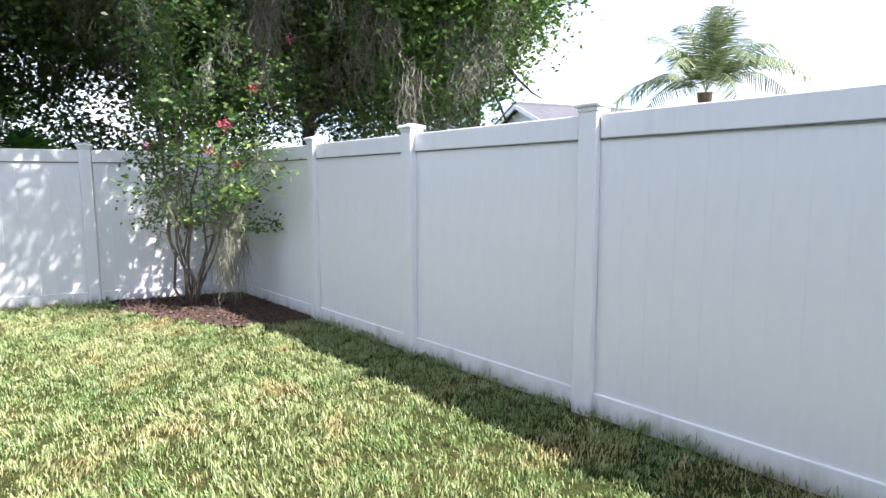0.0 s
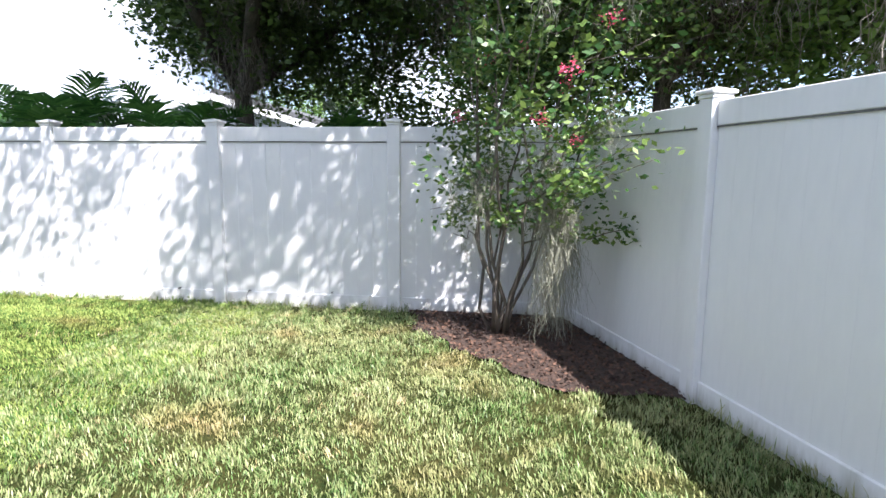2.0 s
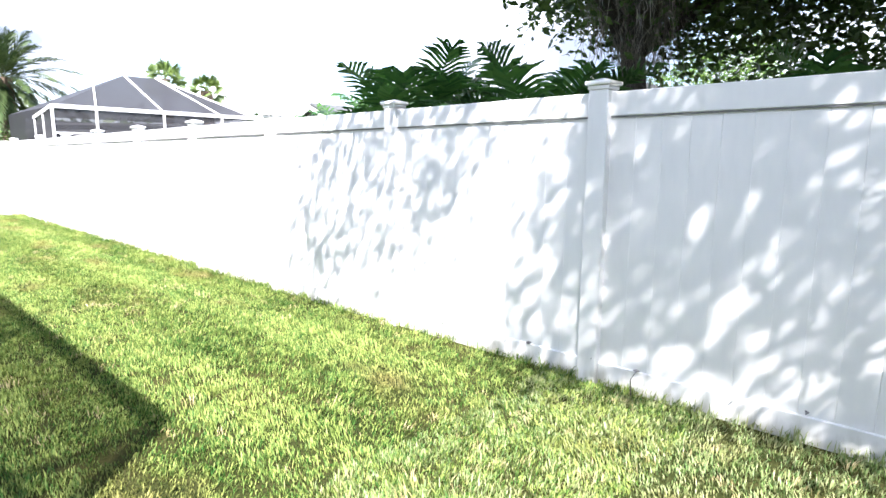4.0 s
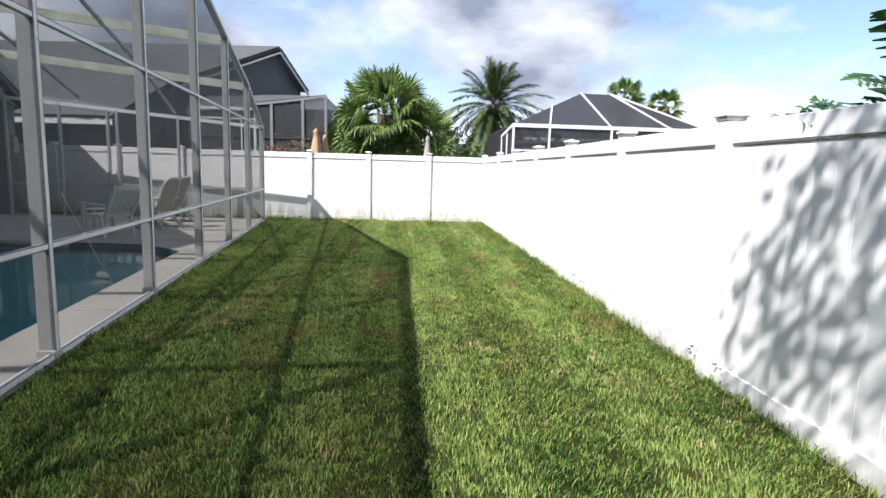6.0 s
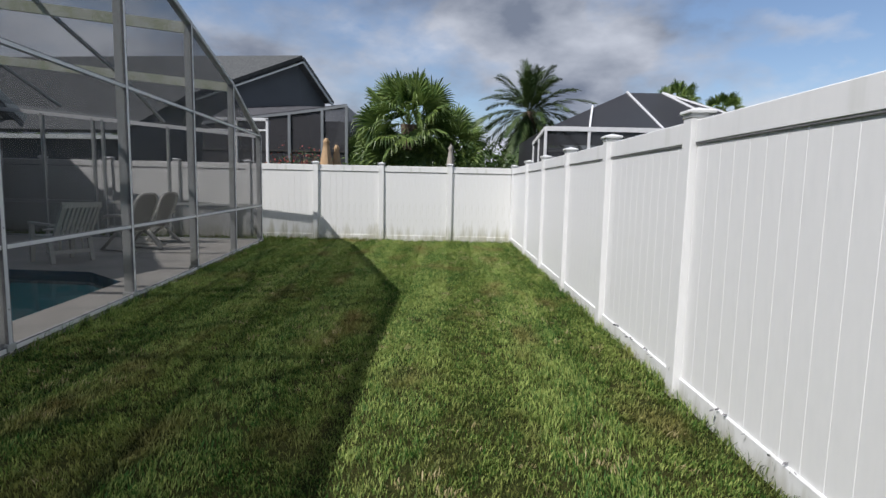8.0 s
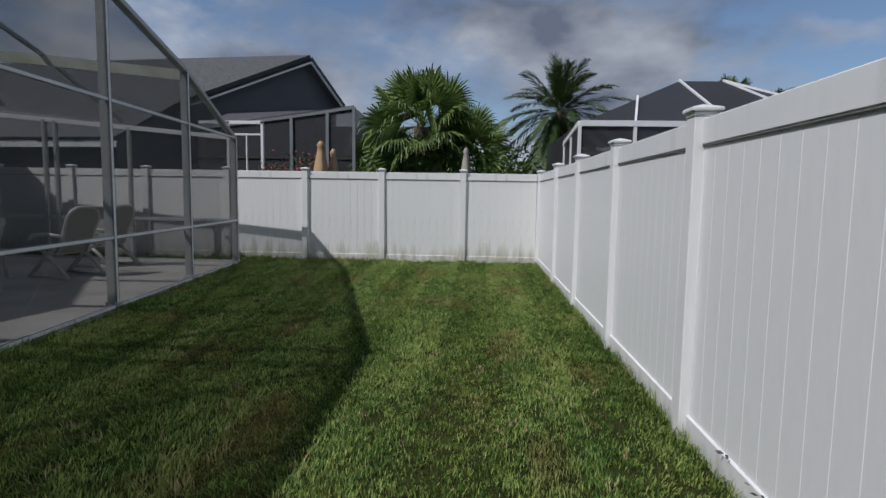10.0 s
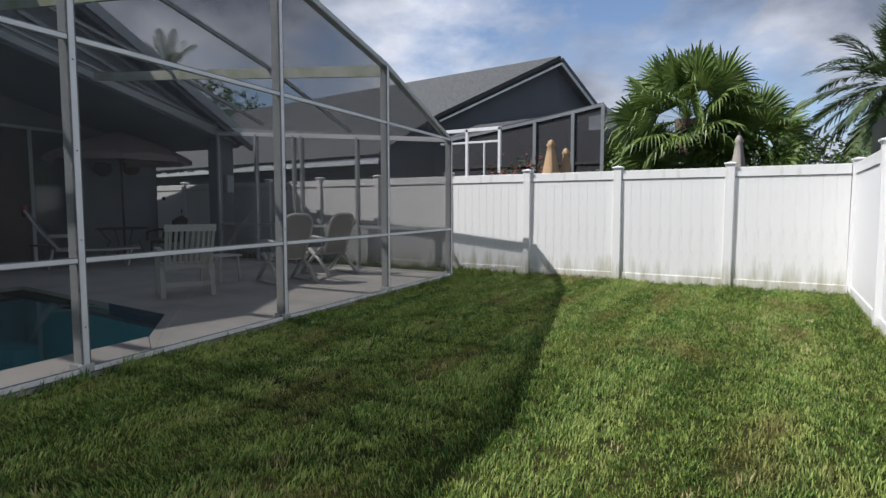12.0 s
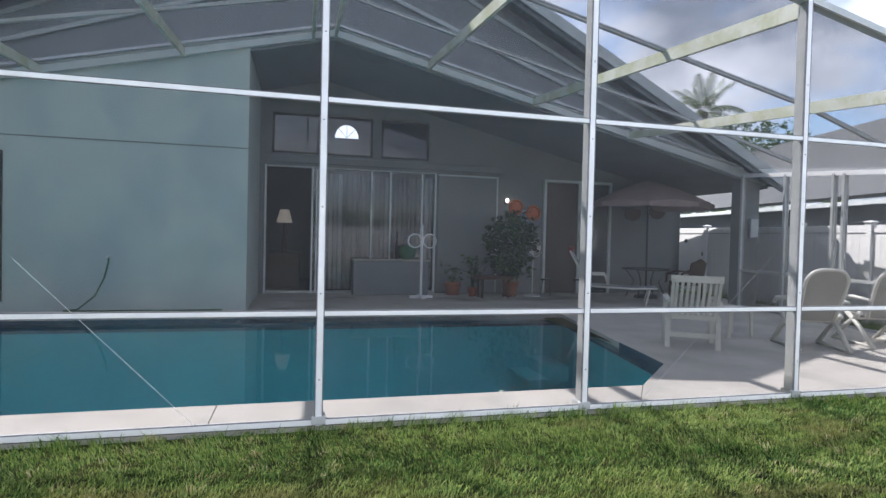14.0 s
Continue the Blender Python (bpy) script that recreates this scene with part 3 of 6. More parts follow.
def make_enclosure():
    ob = thing("pool_enclosure", "large pool screen enclosure of stained white aluminium and dark insect mesh", "pool enclosure", H)
    # lawn side
    for y in POSTS:
        z = top(y)
        p = part("post", box(-0.09, 0.0, y - 0.025, y + 0.025, 0.02, z, 0.003), ALU, ob)
        part("outer_strip", box(0.001, 0.022, y - 0.022, y + 0.022, 0.02, z, 0.003), ALU_WHITE, p)
        for s in (-1, 1):
            part("strip_groove", box(0.001, 0.021, y + s * 0.026 - 0.0035, y + s * 0.026 + 0.0035, 0.02, z), GAP, p, "dark screen spline")
        for k in range(int(z / 0.62)):
            part("screw", box(0.0221, 0.0250, y - 0.005, y + 0.005, 0.35 + k * 0.62, 0.36 + k * 0.62), GAP, p)
        part("base_plate", box(-0.10, 0.03, y - 0.05, y + 0.05, 0.03, 0.09, 0.004), ALU, p)
    for a, b in zip(POSTS, POSTS[1:]):
        for name, z, h in (("base_rail", 0.045, 0.04), ("mid_rail", 0.83, 0.034), ("upper_rail", UPR, 0.034)):
            r = part(name, box(-0.03, 0.018, a + 0.026, b - 0.026, z - h / 2, z + h / 2, 0.003), ALU_WHITE, ob)
            for zz in (z - h / 2 - 0.003, z + h / 2 + 0.003):
                part("spline_groove", box(0.002, 0.0165, a + 0.034, b - 0.034, zz - 0.0035, zz + 0.0035), GAP, r)
        for z0, z1 in ((0.07, 0.805), (0.855, UPR - 0.025)):
            part("screen_panel", plane([(0.0, a + 0.03, z0), (0.0, b - 0.03, z0), (0.0, b - 0.03, z1), (0.0, a + 0.03, z1)]), SCREEN, ob)
        cut = [a] + ([RIDGE] if a < RIDGE < b else []) + [b]
        pts = [(0.0, a + 0.03, UPR + 0.025), (0.0, b - 0.03, UPR + 0.025)] + [(0.0, min(max(y, a + 0.03), b - 0.03), max(top(y) - 0.02, UPR + 0.03)) for y in reversed(cut)]
        part("screen_panel", plane(pts), SCREEN, ob)
        for y0, y1 in zip(cut, cut[1:]):
            part("roof_edge", bar((-0.03, y0, top(y0)), (-0.03, y1, top(y1)), 0.10, 0.06), ALU, ob)
    # roof beams and purlins
    for y in POSTS[1:-1] + [RIDGE]:
        part("roof_beam", bar((-0.06, y, top(y) - 0.07), (XH, y, header(y) - 0.06), 0.05, 0.15), ALU_GREEN, ob, "algae-stained roof beam")
    for f in (0.33, 0.67):
        for a, b in zip(POSTS, POSTS[1:]):
            cut = [a] + ([RIDGE] if a < RIDGE < b else []) + [b]
            for y0, y1 in zip(cut, cut[1:]):
                z0, z1 = (top(y) + (header(y) - top(y)) * f for y in (y0, y1))
                e0, e1 = (y0, y1)
                part("purlin", bar((XH * f, e0, z0), (XH * f, e1, z1), 0.05, 0.05), ALU, ob)
    for a, b in zip(POSTS, POSTS[1:]):
        cut = [a] + ([RIDGE] if a < RIDGE < b else []) + [b]
        for y0, y1 in zip(cut, cut[1:]):
            part("roof_screen", plane([(0, y0, top(y0)), (0, y1, top(y1)), (XH, y1 + (0.68 if y1 > 10 else 0), header(y1) - (0.1 if y1 > 10 else 0)), (XH, y0, header(y0))]), SCREEN_ROOF_HAZY, ob)
    # far end wall
    stations = [-2.05, -3.5, -3.72, -4.85, -6.1]
    eave = lambda x: top(10.59) + (header(11.1) - 0.12 - top(10.59)) * x / XH
    part("eave_rail", bar((0, 10.59, eave(0)), (XH, END(XH), eave(XH)), 0.07, 0.08), ALU_WHITE, ob)
    for x in stations:
        y = END(x)
        part("post", box(x - 0.025, x + 0.025, y - 0.05, y + 0.05, 0.02, eave(x), 0.003), ALU, ob)
    for p0, p1 in zip([0.0] + stations, stations):
        for z in (0.045, 0.83):
            part("end_rail", bar((p0 - 0.03, END(p0), z), (p1 + 0.03, END(p1), z), 0.05, 0.05), ALU, ob)
        for z0, za, zb in ((0.07, 0.8, 0.8), (0.86, eave(p0) - 0.04, eave(p1) - 0.04)):
            part("screen_panel", plane([(p0, END(p0), z0), (p1, END(p1), z0), (p1, END(p1), zb), (p0, END(p0), za)]), SCREEN_END, ob)
    # near end wall
    y = POSTS[0]
    for x in (-2.05, -4.1, -6.1):
        part("post", box(x - 0.025, x + 0.025, y - 0.05, y + 0.05, 0.02, top(y) - 0.03, 0.003), ALU, ob)
    for p0, p1 in ((0, -2.05), (-2.05, -4.1), (-4.1, -6.1)):
        for z in (0.045, 0.83, UPR, top(y) - 0.04):
            part("end_rail", bar((p0 - 0.03, y, z), (p1 + 0.03, y, z), 0.05, 0.05), ALU, ob)
        for z0, z1 in ((0.07, 0.8), (0.86, UPR - 0.04), (UPR + 0.04, top(y) - 0.07)):
            part("screen_panel", plane([(p0, y, z0), (p1, y, z0), (p1, y, z1), (p0, y, z1)]), SCREEN, ob)
    # bracing cables
    part("brace_cable", tube([(0.012, 0.2, 1.2), (0.012, 1.3, 0.05)], 0.0014, 5), CABLE, ob, "thin steel bracing cable")
    part("brace_cable", tube([(-0.16, 6.2, 1.3), (-0.16, 4.9, 0.06)], 0.0014, 5), CABLE, ob, "thin steel bracing cable")


make_enclosure()


# ---- deck and pool ----
def make_pool():
    deck = thing("pool_deck", "pale textured concrete pool deck with saw-cut joints", "pool deck", H, kind="structure")
    z0, z1 = -0.06, 0.035

    def slab_piece(pts):
        bm = bmesh.new()
        f = add_poly(bm, [(x, y, z1) for x, y in pts])
        f.normal_update()
        if f.normal.z < 0:
            f.normal_flip()
        r = bmesh.ops.extrude_face_region(bm, geom=[f])
        bmesh.ops.translate(bm, vec=(0, 0, z0 - z1), verts=[v for v in r["geom"] if isinstance(v, bmesh.types.BMVert)])
        bmesh.ops.recalc_face_normals(bm, faces=bm.faces)
        part("concrete_slab", bm, DECK, deck)

    g = 0.004
    slab_piece([(0.0, -4.62), (0.0, -1.35 - g), (-0.56, -1.35 - g), (-0.56, -4.62)])
    slab_piece([(0.0, -1.35 + g), (0.0, 1.35 - g), (-0.56, 1.35 - g), (-0.56, -1.35 + g)])
    slab_piece([(0.0, 1.35 + g), (0.0, 4.75 - g), (-0.56, 5.15 - g), (-0.56, 1.35 + g)])
    slab_piece([(0.0, 4.75 + g), (0.0, 10.64), (-2.6 + g, 10.92), (-2.6 + g, 6.161), (-1.35, 5.95), (-0.56, 5.15 + g)])
    slab_piece([(-2.6 - g, 10.92), (-6.2, 11.31), (-6.2, 6.58), (-5.2, 6.6), (-2.6 - g, 6.161)])
    slab_piece([(-5.2, 6.6 - g), (-6.2, 6.58 - g), (-6.2, 1.07), (-5.2, 1.07)])
    slab_piece([(-5.2, 1.07 - g), (-6.2, 1.07 - g), (-6.2, -4.62), (-5.2, -4.62)])
    slab_piece([(-0.56 - g, -4.62), (-0.56 - g, -3.2), (-5.2 + g, -3.2), (-5.2 + g, -4.62)])
    part("patio_slab", box(-9.0, -6.2 - g, 1.07, 12.2, z0, z1), DECK_SHADED, deck, "stained concrete patio floor, roof shade in its colour")
    pool = thing("swimming_pool", "in-ground swimming pool with still teal water and a dark waterline tile", "swimming pool", H)
    bm = bmesh.new()
    n = len(POOL)
    lo = [bm.verts.new((x, y, -1.35)) for x, y in POOL]
    hi = [bm.verts.new((x, y, -0.16)) for x, y in POOL]
    for i in range(n):
        bm.faces.new((lo[i], lo[(i + 1) % n], hi[(i + 1) % n], hi[i]))
    bm.faces.new(lo)
    part("basin", bm, PLASTER, pool, "teal plaster pool basin")
    bm = bmesh.new()
    for i in range(n):
        (xa, ya), (xb, yb) = POOL[i], POOL[(i + 1) % n]
        add_poly(bm, [(xa, ya, -0.16), (xb, yb, -0.16), (xb, yb, 0.034), (xa, ya, 0.034)])
    part("waterline_tile", bm, POOL_TILE, pool, "dark blue waterline tile band")
    part("water", plane([(x, y, -0.04) for x, y in POOL]), WATER, pool, "still clear pool water")
    st = bmesh.new()
    add_box(st, -5.2, -4.3, 5.6, 6.3, -0.95, -0.9)
    add_box(st, -5.2, -4.3, 5.95, 6.3, -0.9, -0.7)
    part("pool_steps", st, PLASTER, pool, "submerged corner steps")
    part("drain_cover", box(-3.2, -2.9, -0.6, -0.3, -1.349, -1.34), POOL_TILE, pool, "dark main drain on the pool floor")


make_pool()


# ---- the house ----
def make_house():
    ob = thing("house", "stucco house with a gabled shingle roof and a recessed covered patio", "house", H)
    L, R = -8.0, 12.0
    # aqua block in front, with the foam band
    bm = bmesh.new()
    pts = [(-6.2, L, -0.05), (-6.2, 1.05, -0.05), (-6.2, 1.05, header(1.05) - 0.1), (-6.2, L, header(L) - 0.1)]
    f = add_poly(bm, pts)
    r = bmesh.ops.extrude_face_region(bm, geom=[f])
    bmesh.ops.translate(bm, vec=(-2.8, 0, 0), verts=[v for v in r["geom"] if isinstance(v, bmesh.types.BMVert)])
    bmesh.ops.recalc_face_normals(bm, faces=bm.faces)
    w = part("stucco_wall", bm, STUCCO, ob, "pale aqua stucco wall")
    part("wall_joint", box(-6.199, -6.188, L, 1.05, 2.84, 2.86), STUCCO_SHADED, w)
    part("side_light_slot", box(-6.199, -6.17, -2.75, -2.62, 0.2, 2.6), DARK_METAL, w, "dark narrow window frame")
    # back wall of the patio, round the sliding doors and the high windows
    x0, x1 = -9.15, -9.0
    zt = 5.2
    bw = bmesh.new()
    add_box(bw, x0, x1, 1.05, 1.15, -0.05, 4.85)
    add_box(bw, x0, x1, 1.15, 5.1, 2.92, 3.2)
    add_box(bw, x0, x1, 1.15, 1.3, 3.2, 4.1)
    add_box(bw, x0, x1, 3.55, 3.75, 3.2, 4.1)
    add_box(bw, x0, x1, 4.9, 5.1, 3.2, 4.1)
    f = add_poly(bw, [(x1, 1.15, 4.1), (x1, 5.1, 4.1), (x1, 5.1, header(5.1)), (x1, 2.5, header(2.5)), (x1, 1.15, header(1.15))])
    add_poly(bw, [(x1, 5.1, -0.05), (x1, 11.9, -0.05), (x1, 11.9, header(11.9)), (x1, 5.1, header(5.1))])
    part("patio_wall", bw, STUCCO_SHADED, ob, "stucco patio wall with the shade in its grey colour")
    part("beam_band", box(-8.999, -8.94, 1.0, 6.75, 2.98, 3.14, 0.01), STUCCO_SHADED, ob, "projecting stucco band over the sliding doors")
    for a, b in ((1.3, 3.55), (3.75, 4.9)):
        win = part("high_window", box(-9.1, -9.06, a, b, 3.2, 4.1), DARK_METAL, ob, "dark high window")
        part("glass", box(-9.055, -9.05, a + 0.05, b - 0.05, 3.25, 4.05), GLASS, win)
    # added emissive plate before the glass, standing for sky light in an arch shape
    arch = bmesh.new()
    arc = [(-9.045, 2.95 + 0.27 * math.cos(radians(t)), 3.62 + 0.30 * math.sin(radians(t))) for t in range(0, 181, 15)]
    add_poly(arch, arc)
    a_w = part("arched_light", arch, ARCH_GLOW, ob, "glowing arched plate standing for sky light in the high window")
    for t in (45, 90, 135):
        part("muntin", bar((-9.04, 2.95, 3.63), (-9.04, 2.95 + 0.26 * math.cos(radians(t)), 3.62 + 0.29 * math.sin(radians(t))), 0.012, 0.012, (1, 0, 0)), DARK_METAL, a_w)
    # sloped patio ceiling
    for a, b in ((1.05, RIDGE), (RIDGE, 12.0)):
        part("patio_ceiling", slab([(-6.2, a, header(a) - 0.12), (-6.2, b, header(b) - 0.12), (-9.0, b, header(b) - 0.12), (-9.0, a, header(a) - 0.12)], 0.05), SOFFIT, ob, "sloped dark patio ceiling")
    # header beam and the gable face above it
    for a, b in ((L, RIDGE), (RIDGE, R)):
        part("fascia", bar((-6.16, a, header(a) - 0.02), (-6.16, b, header(b) - 0.02), 0.08, 0.2), FASCIA, ob, "pale fascia board carrying the screen roof")
        part("gutter_lip", bar((-6.09, a, header(a) + 0.07), (-6.09, b, header(b) + 0.07), 0.06, 0.04), ALU_WHITE, ob)
    eave = 2.95
    rz = eave + 0.52 * (R - 0.3 - RIDGE)
    rake = lambda y: rz - 0.52 * abs(y - RIDGE)
    gb = bmesh.new()
    add_poly(gb, [(-6.24, L + 1, header(L + 1)), (-6.24, RIDGE, header(RIDGE)), (-6.24, RIDGE, rz - 0.1), (-6.24, L + 1, rake(L + 1) - 0.1)])
    add_poly(gb, [(-6.24, RIDGE, header(RIDGE)), (-6.24, R - 0.3, header(R - 0.3)), (-6.24, R - 0.3, rake(R - 0.3)), (-6.24, RIDGE, rz - 0.1)])
    part("gable_face", gb, GABLE, ob, "grey painted gable face above the patio")
    for k in (0.4, 0.75):
        part("gable_batten", bar((-6.2, RIDGE, header(RIDGE) + (rz - header(RIDGE)) * k), (-6.2, R - 0.4, header(R) + 0.03), 0.04, 0.07), FASCIA, ob)
        part("gable_batten", bar((-6.2, RIDGE, header(RIDGE) + (rz - header(RIDGE)) * k), (-6.2, L + 1, header(L + 1) + (rake(L + 1) - header(L + 1)) * k), 0.04, 0.07), FASCIA, ob)
    for s, ye in ((1, R), (-1, 2 * RIDGE - R)):
        ze = rz - 0.52 * abs(ye - RIDGE)
        roof = part("roof_slope", slab([(-5.75, RIDGE, rz), (-5.75, ye, ze), (-19, ye, ze), (-19, RIDGE, rz)], 0.14), SHINGLE, ob, "grey shingle roof slope")
        part("rake_trim", bar((-5.73, RIDGE, rz - 0.07), (-5.73, ye, ze - 0.07), 0.03, 0.2), FASCIA, ob)
        # dark strip below the trim, standing for the overhang's shade
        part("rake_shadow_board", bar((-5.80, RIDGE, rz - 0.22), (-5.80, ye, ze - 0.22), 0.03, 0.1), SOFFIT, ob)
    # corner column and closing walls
    part("patio_column", box(-6.55, -6.15, 11.35, 11.75, -0.05, header(11.5), 0.015), STUCCO_SHADED, ob, "square shaded grey stucco patio column")
    part("end_wall", box(-19, -9.0, 11.7, 11.9, -0.05, 3.0), STUCCO_SHADED, ob)
    part("rear_wall", box(-19, -18.8, L, 11.9, -0.05, 3.2), STUCCO_SHADED, ob)
    part("side_wall", box(-19, -6.2, L - 0.15, L, -0.05, 3.0), STUCCO, ob)
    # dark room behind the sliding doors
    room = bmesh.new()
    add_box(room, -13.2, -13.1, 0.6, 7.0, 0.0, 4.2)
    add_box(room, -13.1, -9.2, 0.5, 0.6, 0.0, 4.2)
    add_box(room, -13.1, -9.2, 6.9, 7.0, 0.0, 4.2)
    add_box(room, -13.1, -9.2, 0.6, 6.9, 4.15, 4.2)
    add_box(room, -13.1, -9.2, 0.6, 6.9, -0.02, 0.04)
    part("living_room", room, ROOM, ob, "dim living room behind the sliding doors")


make_house()


def make_sliders():
    ob = thing("sliding_door", "thin-framed pale sliding glass doors with vertical blinds, one leaf open", "sliding door", H)
    x = -9.02
    for y in (1.18, 2.2, 5.08):
        part("frame_post", box(x - 0.06, x + 0.03, y - 0.02, y + 0.02, 0.03, 2.92, 0.004), ALU_WHITE, ob)
    part("head_track", box(x - 0.06, x + 0.03, 1.15, 5.1, 2.885, 2.92, 0.004), ALU, ob)
    part("sill_track", box(x - 0.06, x + 0.03, 1.15, 5.1, 0.03, 0.09, 0.004), ALU, ob)
    for y in (2.3, 3.55, 4.0, 4.76):
        part("stile", box(x - 0.05, x, y - 0.018, y + 0.018, 0.09, 2.885, 0.004), ALU_WHITE, ob)
    for a, b in ((2.22, 3.55), (3.55, 4.3), (4.3, 5.05)):
        part("glass_pane", box(x - 0.03, x - 0.024, a, b, 0.1, 2.88), GLASS, ob, "reflecting glass pane")
    for i in range(26):
        y = 2.3 + i * 0.108
        link("blind_slat", shared(("blind_slat",), lambda: box(-0.004, 0.004, -0.045, 0.045, 0.12, 2.8), BLIND), None, ob,
             m=pose(x - 0.14, y, 0, 0, 0, 28 + 10 * math.sin(i * 2.3)))
    bench = thing("storage_bench", "low dark grey bench with a tan top under the window", "bench", H @ pose(-8.72, 3.97, 0.035))
    part("body", box(-0.2, 0.2, -0.86, 0.87, 0, 0.78, 0.02), SOFFIT, bench)
    part("lid", box(-0.22, 0.22, -0.89, 0.90, 0.78, 0.82, 0.01), UMB_GREY, bench, "tan bench top")
    urn = thing("garden_urn", "dark green glazed urn standing on the bench", "urn", H @ pose(-8.70, 4.36, 0.856))
    part("bowl", tube([(0, 0, 0), (0, 0, 0.05), (0, 0, 0.18), (0, 0, 0.27), (0, 0, 0.31)], [0.13, 0.16, 0.24, 0.22, 0.24], 16), HOSE, urn, "", True)
    part("handle", tube([(0, 0.10 * math.cos(k * math.pi / 8), 0.30 + 0.20 * math.sin(k * math.pi / 8)) for k in range(9)], 0.012, 6), DARK_METAL, urn)
    bt = thing("bottle", "slim dark bottle on the bench", "bottle", H @ pose(-8.66, 4.12, 0.856))
    part("glass_body", tube([(0, 0, 0), (0, 0, 0.36), (0, 0, 0.44), (0, 0, 0.62)], [0.05, 0.05, 0.02, 0.018], 10), DARK_METAL, bt, "", True)


make_sliders()


# ---- trees ----
def limb(rng, start, end, r0, r1, wob, n=7):
    a, b = Vector(start), Vector(end)
    pts, rad = [], []
    for i in range(n):
        f = i / (n - 1)
        p = a.lerp(b, f)
        if 0 < i < n - 1:
            p += Vector(rng.normal(size=3)) * wob
        pts.append(p)
        rad.append(r0 + (r1 - r0) * f)
    return pts, rad


def moss_strands(rng, tops, length, spread, per, width=0.006, curl=0.035):
    """Hanging tufts of thin curling threads."""
    out = []
    for t in tops:
        L = length * rng.uniform(0.5, 1.2)
        for _ in range(per):
            p = np.array(t, float) + rng.normal(size=3) * (spread, spread, 0.08)
            steps = 7
            l = L * rng.uniform(0.25, 1.0)
            a = rng.uniform(0, np.pi)
            s = np.array((np.cos(a), np.sin(a), 0.0)) * width
            for k in range(steps):
                w = 1 - 0.8 * k / steps
                w2 = 1 - 0.8 * (k + 1) / steps
                q = p + np.array((rng.normal() * curl, rng.normal() * curl, -l / steps * rng.uniform(0.5, 1.3)))
                out.append((p - s * w, p + s * w, q + s * w2, q - s * w2))
                p = q
    return np.array(out)


def make_oak(name, label, base, height, centres, radii, clumps, per, leaf, material, limbs, seed, r0=0.16, spread=0.16, moss=(), moss_len=0.9, moss_mat=None, moss_per=45, moss_spread=0.1):
    rng = np.random.default_rng(seed)
    ob = thing(name, label, "tree", Matrix.Translation(base))
    b = Vector(base)
    bm = bmesh.new()
    fork = Vector((0.1, 0.1, height * 0.38))
    add_tube(bm, *limb(rng, (0, 0, -0.1), fork, r0, r0 * 0.72, 0.03), 9)
    part("trunk", bm, BARK, ob, "dark rough trunk", True)
    for e in limbs:
        bm = bmesh.new()
        e = Vector(e) - b
        pts, rad = limb(rng, fork, e, r0 * 0.55, 0.025, 0.12)
        add_tube(bm, pts, rad, 7)
        for k in range(5):
            s = pts[rng.integers(2, 6)]
            t = s + Vector(rng.normal(size=3)) * 0.42
            add_tube(bm, *limb(rng, s, t, 0.03, 0.008, 0.06, 5), 5)
        part("limb", bm, BARK, ob, "", True)
    pos = clumped(rng, np.array(centres) - np.array(base), radii, clumps, per, spread)
    link("crown", quads_mesh("crown", leaf_quads(rng, pos, leaf, droop=0.15)), material, ob, "uneven crown of small leaves")
    if len(moss):
        v = moss_strands(rng, np.array(moss) - np.array(base), moss_len, moss_spread, moss_per, 0.005, 0.045)
        link("hanging_moss", quads_mesh("hanging_moss", v), moss_mat or MOSS, ob, "grey Spanish moss hanging in long tufts")
        ob.children[-1]["kind"] = "stuff"
    return ob


def crown_moss(rng_seed, n, x0, x1, y0, y1, z0, z1):
    r = np.random.default_rng(rng_seed)
    return [(r.uniform(x0, x1), r.uniform(y0, y1), r.uniform(z0, z1)) for _ in range(n)]


make_oak("oak_tree", "dark live oak hung with moss, limbs reaching over the fence", (2.4, 4.8, 0), 6.5,
         [(1.5, 4.6, 4.4), (1.9, 2.6, 4.7), (-0.4, 4.4, 4.9), (2.9, 5.5, 3.9), (0.5, 2.7, 5.4), (3.5, 3.5, 3.8), (3.7, 1.1, 3.8), (2.0, 5.0, 3.3), (1.7, 4.2, 3.4), (2.9, 4.3, 3.0),
          (-2.8, -0.6, 5.5), (-2.7, 0.3, 5.6), (-2.9, 1.1, 5.5), (-2.5, 1.4, 5.9), (-2.7, 3.1, 5.6), (-2.8, 4.1, 5.5), (-1.6, 4.7, 5.4), (-1.4, 2.6, 6.4)],
         [(1.5, 1.5, 1.3), (1.6, 1.5, 1.5), (1.2, 1.1, 0.9), (1.3, 1.2, 1.0), (1.7, 1.7, 1.3), (1.3, 1.5, 1.4), (1.4, 1.5, 1.5), (0.8, 0.7, 0.7), (0.7, 0.7, 0.6), (0.8, 0.8, 0.7),
          (0.9, 0.8, 0.5), (0.9, 0.8, 0.55), (0.9, 0.7, 0.5), (0.9, 0.5, 0.5), (0.8, 0.6, 0.45), (0.7, 0.55, 0.4), (0.6, 0.5, 0.4), (0.9, 1.2, 0.5)],
         8800, 13, 0.1, LEAF_OAK, [(1.5, 5.0, 4.6), (-2.3, 4.2, 5.5), (3.1, 5.1, 4.2), (-2.2, 1.9, 5.5), (3.3, 1.9, 4.3), (-3.1, 1.4, 5.5)], 21, r0=0.17,
         moss=crown_moss(1, 14, 0.6, 3.3, 1.3, 5.1, 3.0, 4.2) + crown_moss(5, 16, 2.1, 2.5, 4.6, 5.0, 2.8, 4.1),
         moss_len=1.1, moss_mat=MOSS_SHADED, moss_per=85, moss_spread=0.13)
